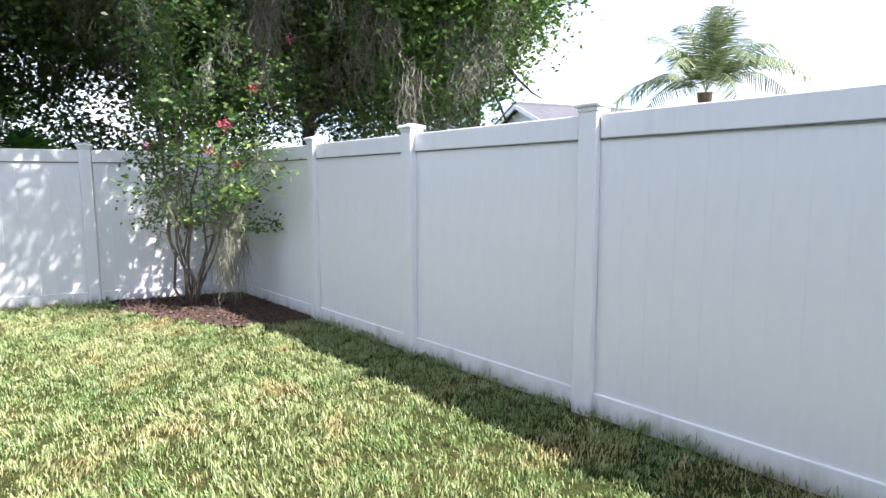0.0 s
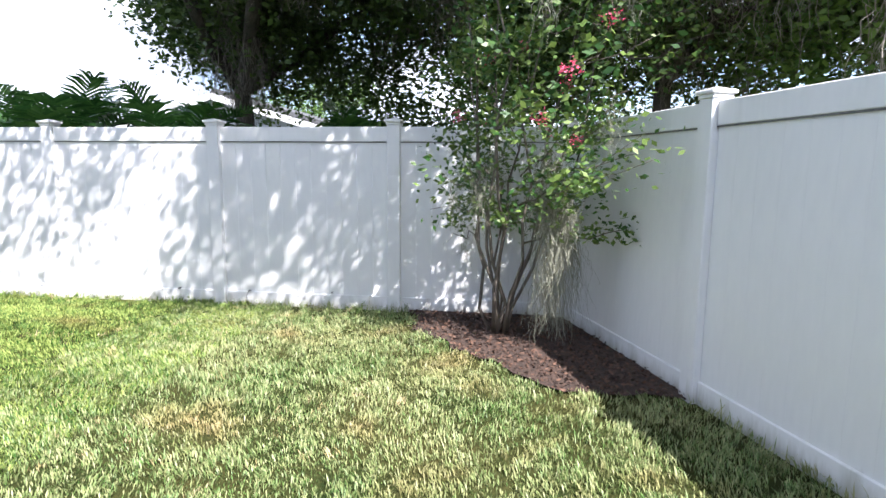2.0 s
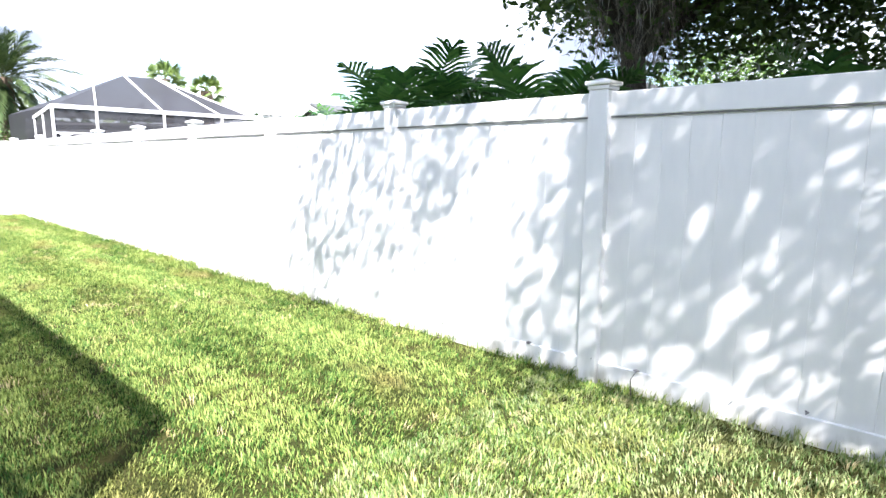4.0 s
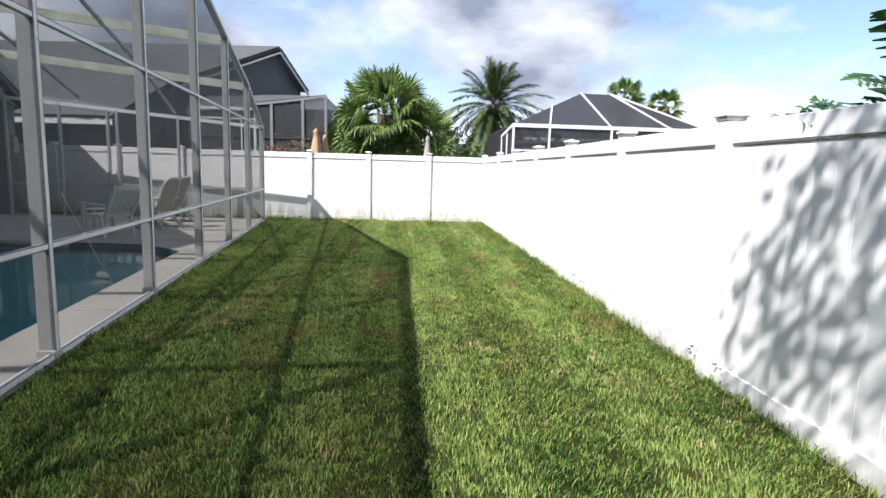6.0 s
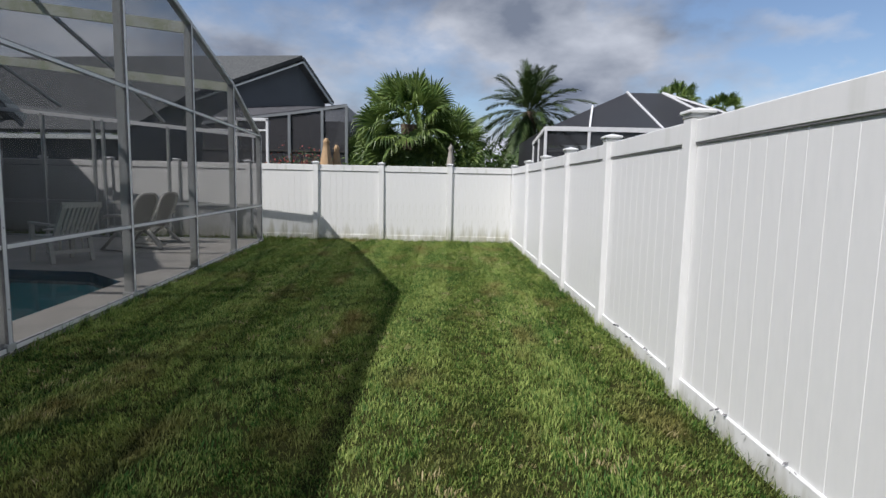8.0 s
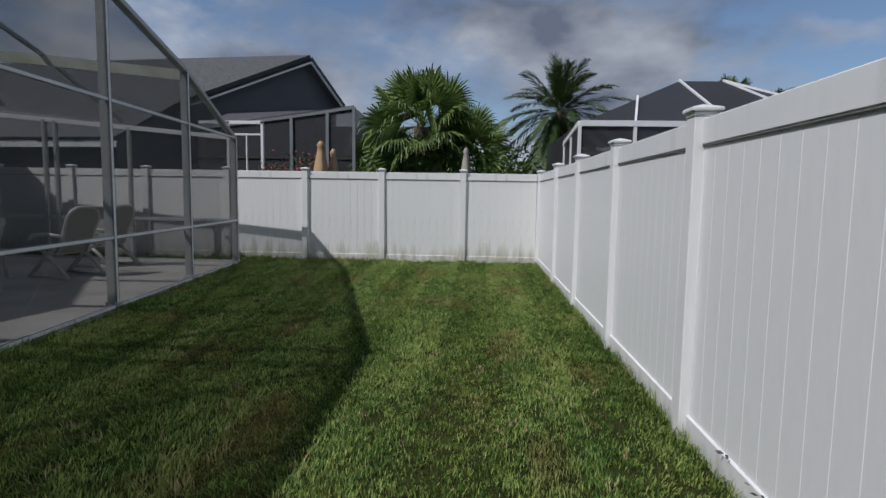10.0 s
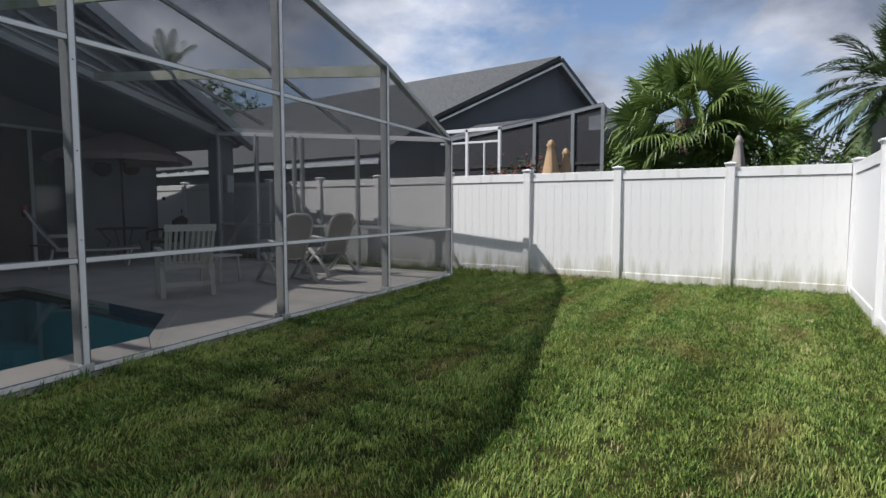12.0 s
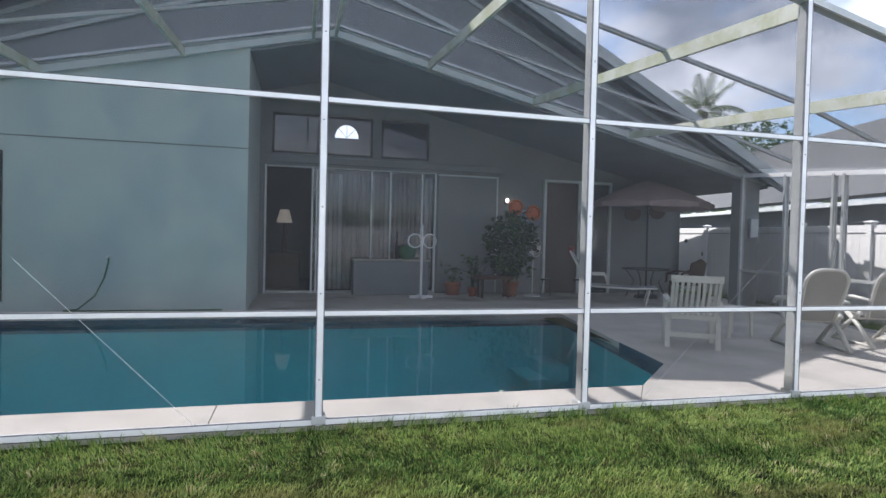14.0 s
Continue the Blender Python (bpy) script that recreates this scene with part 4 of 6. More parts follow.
make_oak("oak_tree", "dark mossy live oak close behind the fence", (1.6, -0.9, 0), 6.5,
         [(-0.1, -0.9, 4.6), (1.3, -1.6, 4.0), (-1.4, -1.6, 4.4), (0.8, 0.0, 5.2), (0.2, -2.6, 4.0), (2.6, -1.8, 3.6), (-0.6, 0.4, 5.9), (1.8, 0.1, 4.0), (2.8, 0.5, 3.6), (1.1, -0.5, 3.4), (3.4, -0.4, 3.4)],
         [(1.6, 1.3, 1.6), (1.6, 1.5, 1.6), (1.3, 1.2, 1.3), (1.5, 1.2, 1.2), (1.6, 1.4, 1.8), (1.3, 1.3, 1.7), (1.2, 1.0, 0.8), (1.2, 1.1, 1.3), (1.2, 1.1, 1.4), (0.9, 0.8, 0.9), (1.2, 1.1, 1.3)],
         8400, 14, 0.09, LEAF_OAK, [(-1.4, -1.4, 4.6), (0.9, -1.6, 4.4), (0.5, 0.2, 5.3), (-0.3, -2.3, 4.5), (-0.9, 0.3, 5.6)], 22, r0=0.14,
         moss=crown_moss(2, 34, -1.8, 2.6, -2.0, 0.2, 2.6, 4.2), moss_len=0.95, moss_mat=MOSS_SHADED, moss_per=60, moss_spread=0.10)
make_oak("oak_tree", "bright green oak with pale hanging moss behind the fence", (-0.83, -2.7, 0), 6,
         [(-1.2, -2.0, 3.5), (-0.5, -2.6, 4.6), (-1.4, -2.6, 5.2), (-1.7, -2.6, 4.0), (-0.1, -2.0, 3.0)],
         [(0.9, 1.0, 1.4), (1.3, 1.2, 1.3), (1.0, 1.2, 1.2), (0.75, 1.0, 1.1), (0.9, 0.9, 1.2)],
         4200, 14, 0.075, LEAF_LIGHT, [(-1.1, -2.2, 4.2), (-0.4, -2.7, 4.6), (-1.3, -2.5, 4.2)], 23, r0=0.13,
         moss=crown_moss(3, 20, -2.1, -0.3, -2.5, -1.8, 2.3, 3.7), moss_len=0.8, moss_mat=MOSS, moss_per=110)
make_oak("shrub_tree", "dark leafy shrubs behind the fence corner", (3.4, 3.2, 0), 3.4,
         [(2.6, 2.0, 1.9), (3.6, 3.2, 2.0), (3.0, 0.6, 2.0), (3.6, 5.0, 1.6)], [(0.9, 0.9, 0.6), (1.0, 0.9, 0.7), (1.0, 0.9, 0.6), (0.8, 0.8, 0.6)],
         650, 11, 0.10, LEAF_OAK, [(3.4, 3.0, 2.0), (2.8, 1.6, 2.0)], 24, r0=0.06)


def make_myrtle():
    rng = np.random.default_rng(31)
    base = Vector((-0.67, 1.01, 0))
    ob = thing("crape_myrtle", "multi-stemmed crape myrtle with sparse green leaves and pink blossoms", "tree", Matrix.Translation(base))
    tips = []
    for i in range(11):
        a = i * 2 * math.pi / 11 + 0.3
        sx = 0.055 * math.cos(a)
        sy = 0.055 * math.sin(a)
        out = rng.uniform(0.45, 1.2)
        h = rng.uniform(2.2, 3.6)
        e = Vector((math.cos(a) * out, math.sin(a) * out * (0.3 if math.sin(a) > 0 else 1.0), h))
        bm = bmesh.new()
        pts, rad = limb(rng, (sx, sy, -0.05), e, 0.016, 0.005, 0.045, 9)
        add_tube(bm, pts, rad, 6)
        tw = bmesh.new()
        for k in range(10):
            s = pts[int(rng.integers(3, 9))]
            d = Vector((math.cos(a) + rng.normal() * 0.7, (math.sin(a) + rng.normal() * 0.7) * (0.3 if math.sin(a) > 0 else 1.0), rng.uniform(-0.1, 0.9))) * rng.uniform(0.3, 0.7)
            q, r = limb(rng, s, s + d, 0.006, 0.0022, 0.03, 5)
            add_tube(tw, q, r, 4)
            tips += [tuple(x) for x in q[1:]] * 2
        st = part("stem", bm, BARK_PALE, ob, "smooth pale stem", True)
        tagged(part("twig", tw, BARK_PALE, st, "", True), kind="stuff")
        tips += [tuple(x) for x in pts[4:]]
    for dx, dy, z, z2 in ((-0.95, -0.55, 1.35, 1.35), (-0.8, -0.75, 1.6, 1.75), (-0.5, -0.95, 1.05, 0.98), (0.25, 0.5, 1.6, 1.75)):
        q, r = limb(rng, (dx * 0.2, dy * 0.2, z - 0.25), (dx, dy, z2), 0.01, 0.003, 0.03, 7)
        sb = bmesh.new()
        add_tube(sb, q, r, 4)
        part("side_branch", sb, BARK_PALE, ob, "", True)
        tips += [tuple(x) for x in q[2:]] * 5
    t = np.array(tips)
    pick = rng.integers(0, len(t), 10500)
    pos = t[pick] + rng.normal(size=(10500, 3)) * 0.08
    pos = pos[pos[:, 2] > 0.85]
    link("foliage", quads_mesh("foliage", leaf_quads(rng, pos, 0.06, droop=0.1)), LEAF_MYRTLE, ob, "small glossy green leaves")
    hi = t[t[:, 2] > 1.5]
    for k in range(13):
        c = hi[rng.integers(0, len(hi))]
        p = c + rng.normal(size=(60, 3)) * 0.028
        link("blossom", quads_mesh("blossom", leaf_quads(rng, p, 0.023)), FLOWER, ob, "ruffled pink blossom cluster")
    tops = [tuple(np.array((-0.30, -0.44, 0.92)) + rng.normal(size=3) * (0.06, 0.06, 0.2)) for _ in range(9)]
    v = moss_strands(rng, tops, 0.95, 0.05, 90, 0.0026, 0.028)
    v = v[v[:, :, 2].min(axis=1) > 0.03]
    link("hanging_moss", quads_mesh("hanging_moss", v), MOSS, ob, "long pale Spanish moss beard hanging to the ground")
    tops = [tuple(t[rng.integers(0, len(t))]) for _ in range(16)]
    v = moss_strands(rng, tops, 0.35, 0.03, 45, 0.0022, 0.02)
    tagged(link("twig_moss", quads_mesh("twig_moss", v), MOSS, ob, "grey moss tufts on the twigs"), kind="stuff")


make_myrtle()


def feather_frond(rng, azim, rise, length, droop, leaflets, leaf_len, out, sag=0.28, wide=0.4, spread=0.72):
    """A pinnate palm leaf: a bent stalk with narrow leaflets along it."""
    d = np.array((math.cos(azim), math.sin(azim), 0))
    side = np.array((-math.sin(azim), math.cos(azim), 0))
    pts = []
    for k in range(leaflets + 1):
        f = k / leaflets
        pts.append(d * length * (f * math.cos(rise) - 0.05 * f * f) + np.array((0, 0, length * (f * math.sin(rise) - droop * f * f))))
    for k in range(1, leaflets + 1):
        p, q = pts[k - 1], pts[k]
        f = k / leaflets
        u = np.cross(side, q - p)
        u = u / (np.linalg.norm(u) + 1e-6)
        out.append((p - side * 0.012, p + side * 0.012, q + side * 0.009, q - side * 0.009))
        if f < 0.12:
            continue
        ll = leaf_len * (0.45 + 1.1 * math.sin(math.pi * min(1, f * 0.9 + 0.08))) * rng.uniform(0.85, 1.1)
        for s in (-1, 1):
            tip = q + side * s * ll * spread + (q - p) / np.linalg.norm(q - p) * ll * (1.1 - 0.75 * spread) + u * ll * rng.uniform(-0.05, 0.3) + np.array((0, 0, -ll * sag))
            w = (q - p) * wide
            mid = (q + tip) / 2 + np.array((0, 0, ll * 0.05))
            out.append((q - w, q + w, mid + w * 0.8, mid - w * 0.8))
            out.append((mid - w * 0.8, mid + w * 0.8, tip, tip))


def fan_frond(rng, azim, rise, stalk, radius, out, blades=34):
    """A fan leaf: a bare stalk, then pleated blades that split and hang at their tips."""
    d = np.array((math.cos(azim) * math.cos(rise), math.sin(azim) * math.cos(rise), math.sin(rise)))
    side = np.array((-math.sin(azim), math.cos(azim), 0))
    up = np.cross(side, -d)
    c = d * stalk + np.array((0, 0, -0.12 * stalk))
    out.append((side * 0.022, -side * 0.022, c - side * 0.014, c + side * 0.014))
    roll = rng.normal() * 0.9
    hang = 0.35 if rise > 0.55 else 1.0
    side, up = side * math.cos(roll) + up * math.sin(roll), up * math.cos(roll) - side * math.sin(roll)
    for k in range(blades):
        a = (k / (blades - 1) - 0.5) * radians(215)
        dirn = d * math.cos(a) + side * math.sin(a) - up * 0.2 * abs(math.sin(a))
        dirn = dirn / np.linalg.norm(dirn)
        r = radius * rng.uniform(0.85, 1.08) * (1 - 0.18 * abs(a) / 2.2)
        n = np.cross(up, dirn)
        w = n * r * 0.034 + up * r * 0.02 * (1 if k % 2 else -1)
        m = c + dirn * r * 0.55
        q = m + dirn * r * 0.28 + np.array((0, 0, -r * 0.09 * hang))
        t = q + dirn * r * 0.15 + np.array((0, 0, -r * rng.uniform(0.12, 0.34) * hang))
        out.append((c, c, m + w, m - w))
        out.append((m - w, m + w, q + w * 0.5, q - w * 0.5))
        out.append((q - w * 0.5, q + w * 0.5, t, t))


def make_palm(name, label, base, crown_z, kind, fronds, length, seed, material, r=0.2, rise_lo=-0.7, rise_hi=1.35, droop=0.35):
    rng = np.random.default_rng(seed)
    ob = thing(name, label, "palm tree", Matrix.Translation(base))
    bm = bmesh.new()
    k = max(6, int(crown_z * 2.5))
    pts = [Vector((0.04 * math.sin(i), 0.03 * math.cos(i * 1.3), crown_z * i / (k - 1))) for i in range(k)]
    add_tube(bm, pts, [r * (1.15 if i % 2 else 0.92) * (1.15 if i > k - 3 else 1) for i in range(k)], 10)
    part("trunk", bm, PALM_TRUNK, ob, "ringed brown palm trunk")
    groups = 3 if fronds > 20 else 2
    for g in range(groups):
        out = []
        for i in range(g, fronds, groups):
            a = i * 2.399963 + rng.normal() * 0.15
            f = (i + 0.5) / fronds
            rise = rise_lo + (rise_hi - rise_lo) * f + rng.normal() * 0.08
            if kind == "feather":
                feather_frond(rng, a, rise, length * rng.uniform(0.85, 1.05), droop * rng.uniform(0.85, 1.15) * (1.35 - 0.8 * f if droop > 0.5 else 1), *((40, length * 0.13, out, 0.4, 0.34) if droop > 0.5 else (44, length * 0.13, out, 0.02, 0.62, 0.45)))
            else:
                fan_frond(rng, a, rise, length * 0.55 * rng.uniform(0.75, 1.1), length * 0.44, out)
        me = quads_mesh("fronds", np.array(out))
        fo = link("fronds", me, material, ob, "spreading palm fronds")
        fo.location = (0, 0, crown_z)
    return ob


make_palm("date_palm", "date palm with arching grey-green feather fronds behind the far fence", (1.45, 27.7, 0), 4.2, "feather", 62, 2.95, 41, DATE_LEAF, r=0.22, rise_lo=-0.8, rise_hi=1.5, droop=0.40)
make_palm("fan_palm", "large bushy green fan palm behind the far fence", (-3.0, 25.7, 0), 3.45, "fan", 64, 2.3, 42, PALM_LEAF, r=0.24, rise_lo=-1.25, rise_hi=1.5)
make_palm("fan_palm", "lower green fan palm beside the large one", (-1.75, 26.4, 0), 2.7, "fan", 44, 2.0, 43, PALM_LEAF, r=0.18, rise_lo=-1.1, rise_hi=1.4)
make_palm("fan_palm", "small green fan palm behind the far fence", (-4.2, 26.9, 0), 2.3, "fan", 30, 1.7, 44, PALM_LEAF, r=0.16, rise_lo=-0.8)
make_palm("sabal_palm", "distant sabal palm with a round head of fronds", (8.1, 30.3, 0), 5.1, "fan", 34, 1.15, 45, PALM_LEAF, r=0.2, rise_lo=-1.0)
make_palm("sabal_palm", "distant sabal palm with a skirt of dead fronds", (10.2, 30.6, 0), 4.75, "fan", 34, 1.15, 46, PALM_LEAF, r=0.25, rise_lo=-1.2)
make_palm("queen_palm", "queen palm with drooping feathery fronds behind the fence", (4.95, -13.0, 0), 4.1, "feather", 24, 4.4, 47, PALM_GREY, r=0.17, rise_lo=0.6, rise_hi=1.5, droop=0.62)
make_palm("queen_palm", "distant queen palm above the roofs", (-33.5, 31.5, 0), 9.6, "feather", 22, 3.6, 48, PALM_GREY, r=0.25, rise_lo=-0.1, droop=0.55)


def make_philodendron(base, n, size, seed):
    rng = np.random.default_rng(seed)
    ob = thing("philodendron", "large dark green philodendron with deeply cut leaves rising above the fence", "shrub", Matrix.Translation(base))
    bm = bmesh.new()
    add_tube(bm, [(0, 0, -0.02), (0.05, 0.02, 0.7), (0, 0.05, 1.4)], [0.08, 0.07, 0.06], 8)
    part("stem", bm, BARK, ob)
    out = []
    for i in range(n):
        a = i * 2.399963
        rise = rng.uniform(0.35, 1.25)
        d = np.array((math.cos(a) * math.cos(rise), math.sin(a) * math.cos(rise), math.sin(rise)))
        side = np.array((-math.sin(a), math.cos(a), 0))
        st = size * rng.uniform(0.5, 0.9)
        p0 = np.array((0, 0, 1.35))
        p1 = p0 + d * st
        out.append((p0 - side * 0.012, p0 + side * 0.012, p1 + side * 0.01, p1 - side * 0.01))
        L = size * rng.uniform(0.65, 0.95)
        bend = d + np.array((0, 0, -0.55))
        bend = bend / np.linalg.norm(bend)
        m = 12
        for k in range(m):
            f = k / (m - 1)
            q = p1 + d * L * f + np.array((0, 0, -0.35 * L * f * f))
            l = L * 0.5 * (0.55 + 0.6 * math.sin(math.pi * min(1, 0.25 + f * 0.75)))
            for s in (-1, 1):
                tip = q + side * s * l * (0.95 - 0.3 * f) + d * l * 0.45 + np.array((0, 0, -0.12 * l + rng.normal() * 0.02))
                w = d * L * 0.024
                mid = q * 0.45 + tip * 0.55 + np.array((0, 0, 0.03))
                out.append((q - w, q + w, mid + w * 1.1, mid - w * 1.1))
                out.append((mid - w * 1.1, mid + w * 1.1, tip + w * 0.3, tip - w * 0.3))
    link("leaves", quads_mesh("leaves", np.array(out)), PHILO, ob, "deeply lobed glossy leaves")


make_philodendron((1.0, 7.6, 0.0), 22, 0.6, 51)
make_philodendron((1.05, 6.55, 0.0), 34, 0.86, 52)
make_philodendron((1.1, 5.05, 0.0), 30, 0.78, 53)
make_philodendron((2.2, 3.0, 0), 18, 0.75, 54)


# ---- houses and enclosures beyond the fences ----
def gable_house(name, label, x0, x1, y0, y1, eave, ridge, along, wall, roofm, trim=WHITE_TRIM, ang=0.0, over=0.35, siding=False):
    """A plain house with a gabled roof; along is the axis of the ridge."""
    cx, cy = (x0 + x1) / 2, (y0 + y1) / 2
    hx, hy = (x1 - x0) / 2, (y1 - y0) / 2
    ob = thing(name, label, "house", pose(cx, cy, 0, 0, 0, ang + (90 if along == "y" else 0)))
    if along == "y":
        hx, hy = hy, hx
    bm = bmesh.new()
    for s in (-1, 1):
        add_poly(bm, [(s * hx, -hy, -0.05), (s * hx, hy, -0.05), (s * hx, hy, eave), (s * hx, 0, ridge - 0.12), (s * hx, -hy, eave)])
        add_poly(bm, [(-hx, s * hy, -0.05), (hx, s * hy, -0.05), (hx, s * hy, eave), (-hx, s * hy, eave)])
    bmesh.ops.recalc_face_normals(bm, faces=bm.faces)
    w = part("wall", bm, wall, ob)
    k = (ridge - eave) / hy
    for s in (-1, 1):
        part("roof_slope", slab([(-hx - over, 0, ridge), (hx + over, 0, ridge), (hx + over, s * (hy + over), eave - k * over), (-hx - over, s * (hy + over), eave - k * over)], 0.12), roofm, ob)
        part("eave_trim", bar((-hx - over, s * (hy + over), eave - k * over - 0.08), (hx + over, s * (hy + over), eave - k * over - 0.08), 0.04, 0.16), trim, ob)
        for e in (-1, 1):
            part("rake_trim", bar((e * (hx + over), 0, ridge - 0.1), (e * (hx + over), s * (hy + over), eave - k * over - 0.1), 0.05, 0.17), trim, ob)
        if siding:
            for j in range(7):
                z = 1.6 + j * 0.25
                part("lap_board", box(-hx * 0.999 - 0.012, -hx + 0.0, -hy * min(1, (ridge - z) / (ridge - eave)) * 0.98, hy * min(1, (ridge - z) / (ridge - eave)) * 0.98, z, z + 0.02), wall, ob) if s == 1 else None
    return ob


gable_house("neighbour_house", "low pale-sided house with a grey shingle roof and white trim", 9.0, 18.0, 5.6, 12.2, 2.4, 3.35, "x", WALL_PALE, SHINGLE, siding=True)
gable_house("neighbour_house", "distant pale house with a low gabled roof", 14.0, 24.0, 23.5, 30.0, 2.7, 4.1, "x", WALL_PALE, SHINGLE)
gable_house("neighbour_house", "dark-roofed house behind the fence", 8.0, 18.0, -20.0, -11.5, 2.6, 4.7, "y", WALL_PALE, SHINGLE_DARK)


def beyond(k, dx, dz):
    """Grows a thing by k from a point over the lawn, and shifts it."""
    c = Vector((-1.3, 8.0, 1.35))
    return Matrix.Translation((dx, 0, dz)) @ Matrix.Translation(c) @ Matrix.Scale(k, 4) @ Matrix.Translation(-c)


def make_far_house():
    """The slate-grey house beyond the far fence, with its tall gable and long shingle roof."""
    ob = thing("neighbour_house", "slate-grey house with a tall gable and a long grey shingle roof", "house", beyond(1.3, 0.0, 0.0))
    F, A, Bk = Vector((-9.5, 23.3, 3.75)), Vector((-6.45, 24.7, 5.25)), Vector((-5.74, 25.67, 4.09))
    E = Vector((-10.4, 21.9, 2.6))
    W = Vector((-1, 0.10, 0)) * 22
    bm = bmesh.new()
    g = lambda v: Vector((v.x, v.y, -0.05))
    add_poly(bm, [g(F), g(Bk), Bk, A, F])
    add_poly(bm, [g(F), F, E, g(E)])
    w0 = E + Vector((0, 0.5, 0))
    add_poly(bm, [g(w0), w0, w0 + W, g(w0 + W)])
    part("wall", bm, WALL_DARK, ob, "slate-grey painted wall")
    o = Vector((0.25, -0.12, 0))
    e = Vector((0, 0, 0))
    part("roof_slope", slab([A + o, F + o, E, E + W, A + W], 0.12), SHINGLE, ob, "long grey shingle roof")
    part("roof_slope", slab([A + o, A + W, Bk + W, Bk + (Bk - A).normalized() * 0.1 + o], 0.12), SHINGLE, ob)
    part("rake_trim", bar(A + o * 1.05 - Vector((0, 0, 0.1)), F + e + o * 1.05 - Vector((0, 0, 0.1)), 0.03, 0.05), FASCIA, ob, "pale rake board")
    part("rake_trim", bar(A + o * 1.05 - Vector((0, 0, 0.1)), Bk + (Bk - A).normalized() * 0.1 + o * 1.05 - Vector((0, 0, 0.1)), 0.03, 0.07), FASCIA, ob, "pale rake board")
    ed = E - Vector((0, 0, 0.1))
    part("eave_fascia", bar(ed, ed + W, 0.05, 0.12), FASCIA, ob, "white eave gutter")
    for x in (-12.0, -16.5):
        wn = part("window", box(x - 0.5, x + 0.5, 23.1, 23.28, 1.2, 2.2, 0.01), WHITE_TRIM, ob)


make_far_house()


def make_far_enclosure():
    ob = thing("screen_porch", "dark screened porch with pale frame against the slate-grey house", "screen porch", beyond(1.3, 0.2, 0.1))
    y = 22.0
    tops = [(-8.5, 2.85), (-6.08, 3.16), (-5.17, 3.29), (-4.5, 3.4)]
    for (xa, za), (xb, zb) in zip(tops, tops[1:]):
        part("roof_rail", bar((xa, y, za), (xb, y, zb), 0.06, 0.07), SOFFIT, ob)
        part("chair_rail", bar((xa, y, 2.15), (xb, y, 2.15), 0.04, 0.05), DARK_METAL, ob)
        part("screen_panel", plane([(xa, y + 0.01, 0), (xb, y + 0.01, 0), (xb, y + 0.01, zb), (xa, y + 0.01, za)]), SCREEN_DARK, ob)
    for x, z in tops[1:]:
        part("post", box(x - 0.04, x + 0.04, y - 0.04, y + 0.04, -0.05, z, 0.004), SOFFIT, ob)
    part("side_screen", plane([(-4.5, y, 0), (-4.3, 25.5, 0), (-4.3, 25.5, 3.2), (-4.5, y, 3.4)]), SCREEN_DARK, ob)
    part("roof_panel", slab([(-8.5, y, 2.9), (-4.5, y, 3.45), (-5.2, 25.0, 3.75), (-8.5, 24.4, 3.7)], 0.05), SHINGLE_DARK, ob)
    part("inner_wall", box(-8.5, -4.35, 25.5, 25.6, -0.05, 3.35), WALL_DARK, ob, "dark wall behind the screen")
    gate = thing("screen_door_frame", "white aluminium door frame standing beyond the far fence", "door frame", beyond(1.3, 0.25, 0.35) @ Matrix.Translation((-0.9, 0, 0)))
    for x in (-5.95, -5.2):
        part("jamb", box(x - 0.03, x + 0.03, 20.0, 20.06, -0.05, 2.60, 0.004), ALU_WHITE, gate)
    part("head", box(-6.6, -5.17, 20.0, 20.06, 2.54, 2.61, 0.004), ALU_WHITE, gate)
    part("cross_rail", box(-6.6, -5.2, 20.005, 20.05, 2.30, 2.34, 0.004), ALU_WHITE, gate)
    part("mullion", box(-5.56, -5.53, 20.005, 20.05, 0, 2.31, 0.004), ALU_WHITE, gate)


make_far_enclosure()


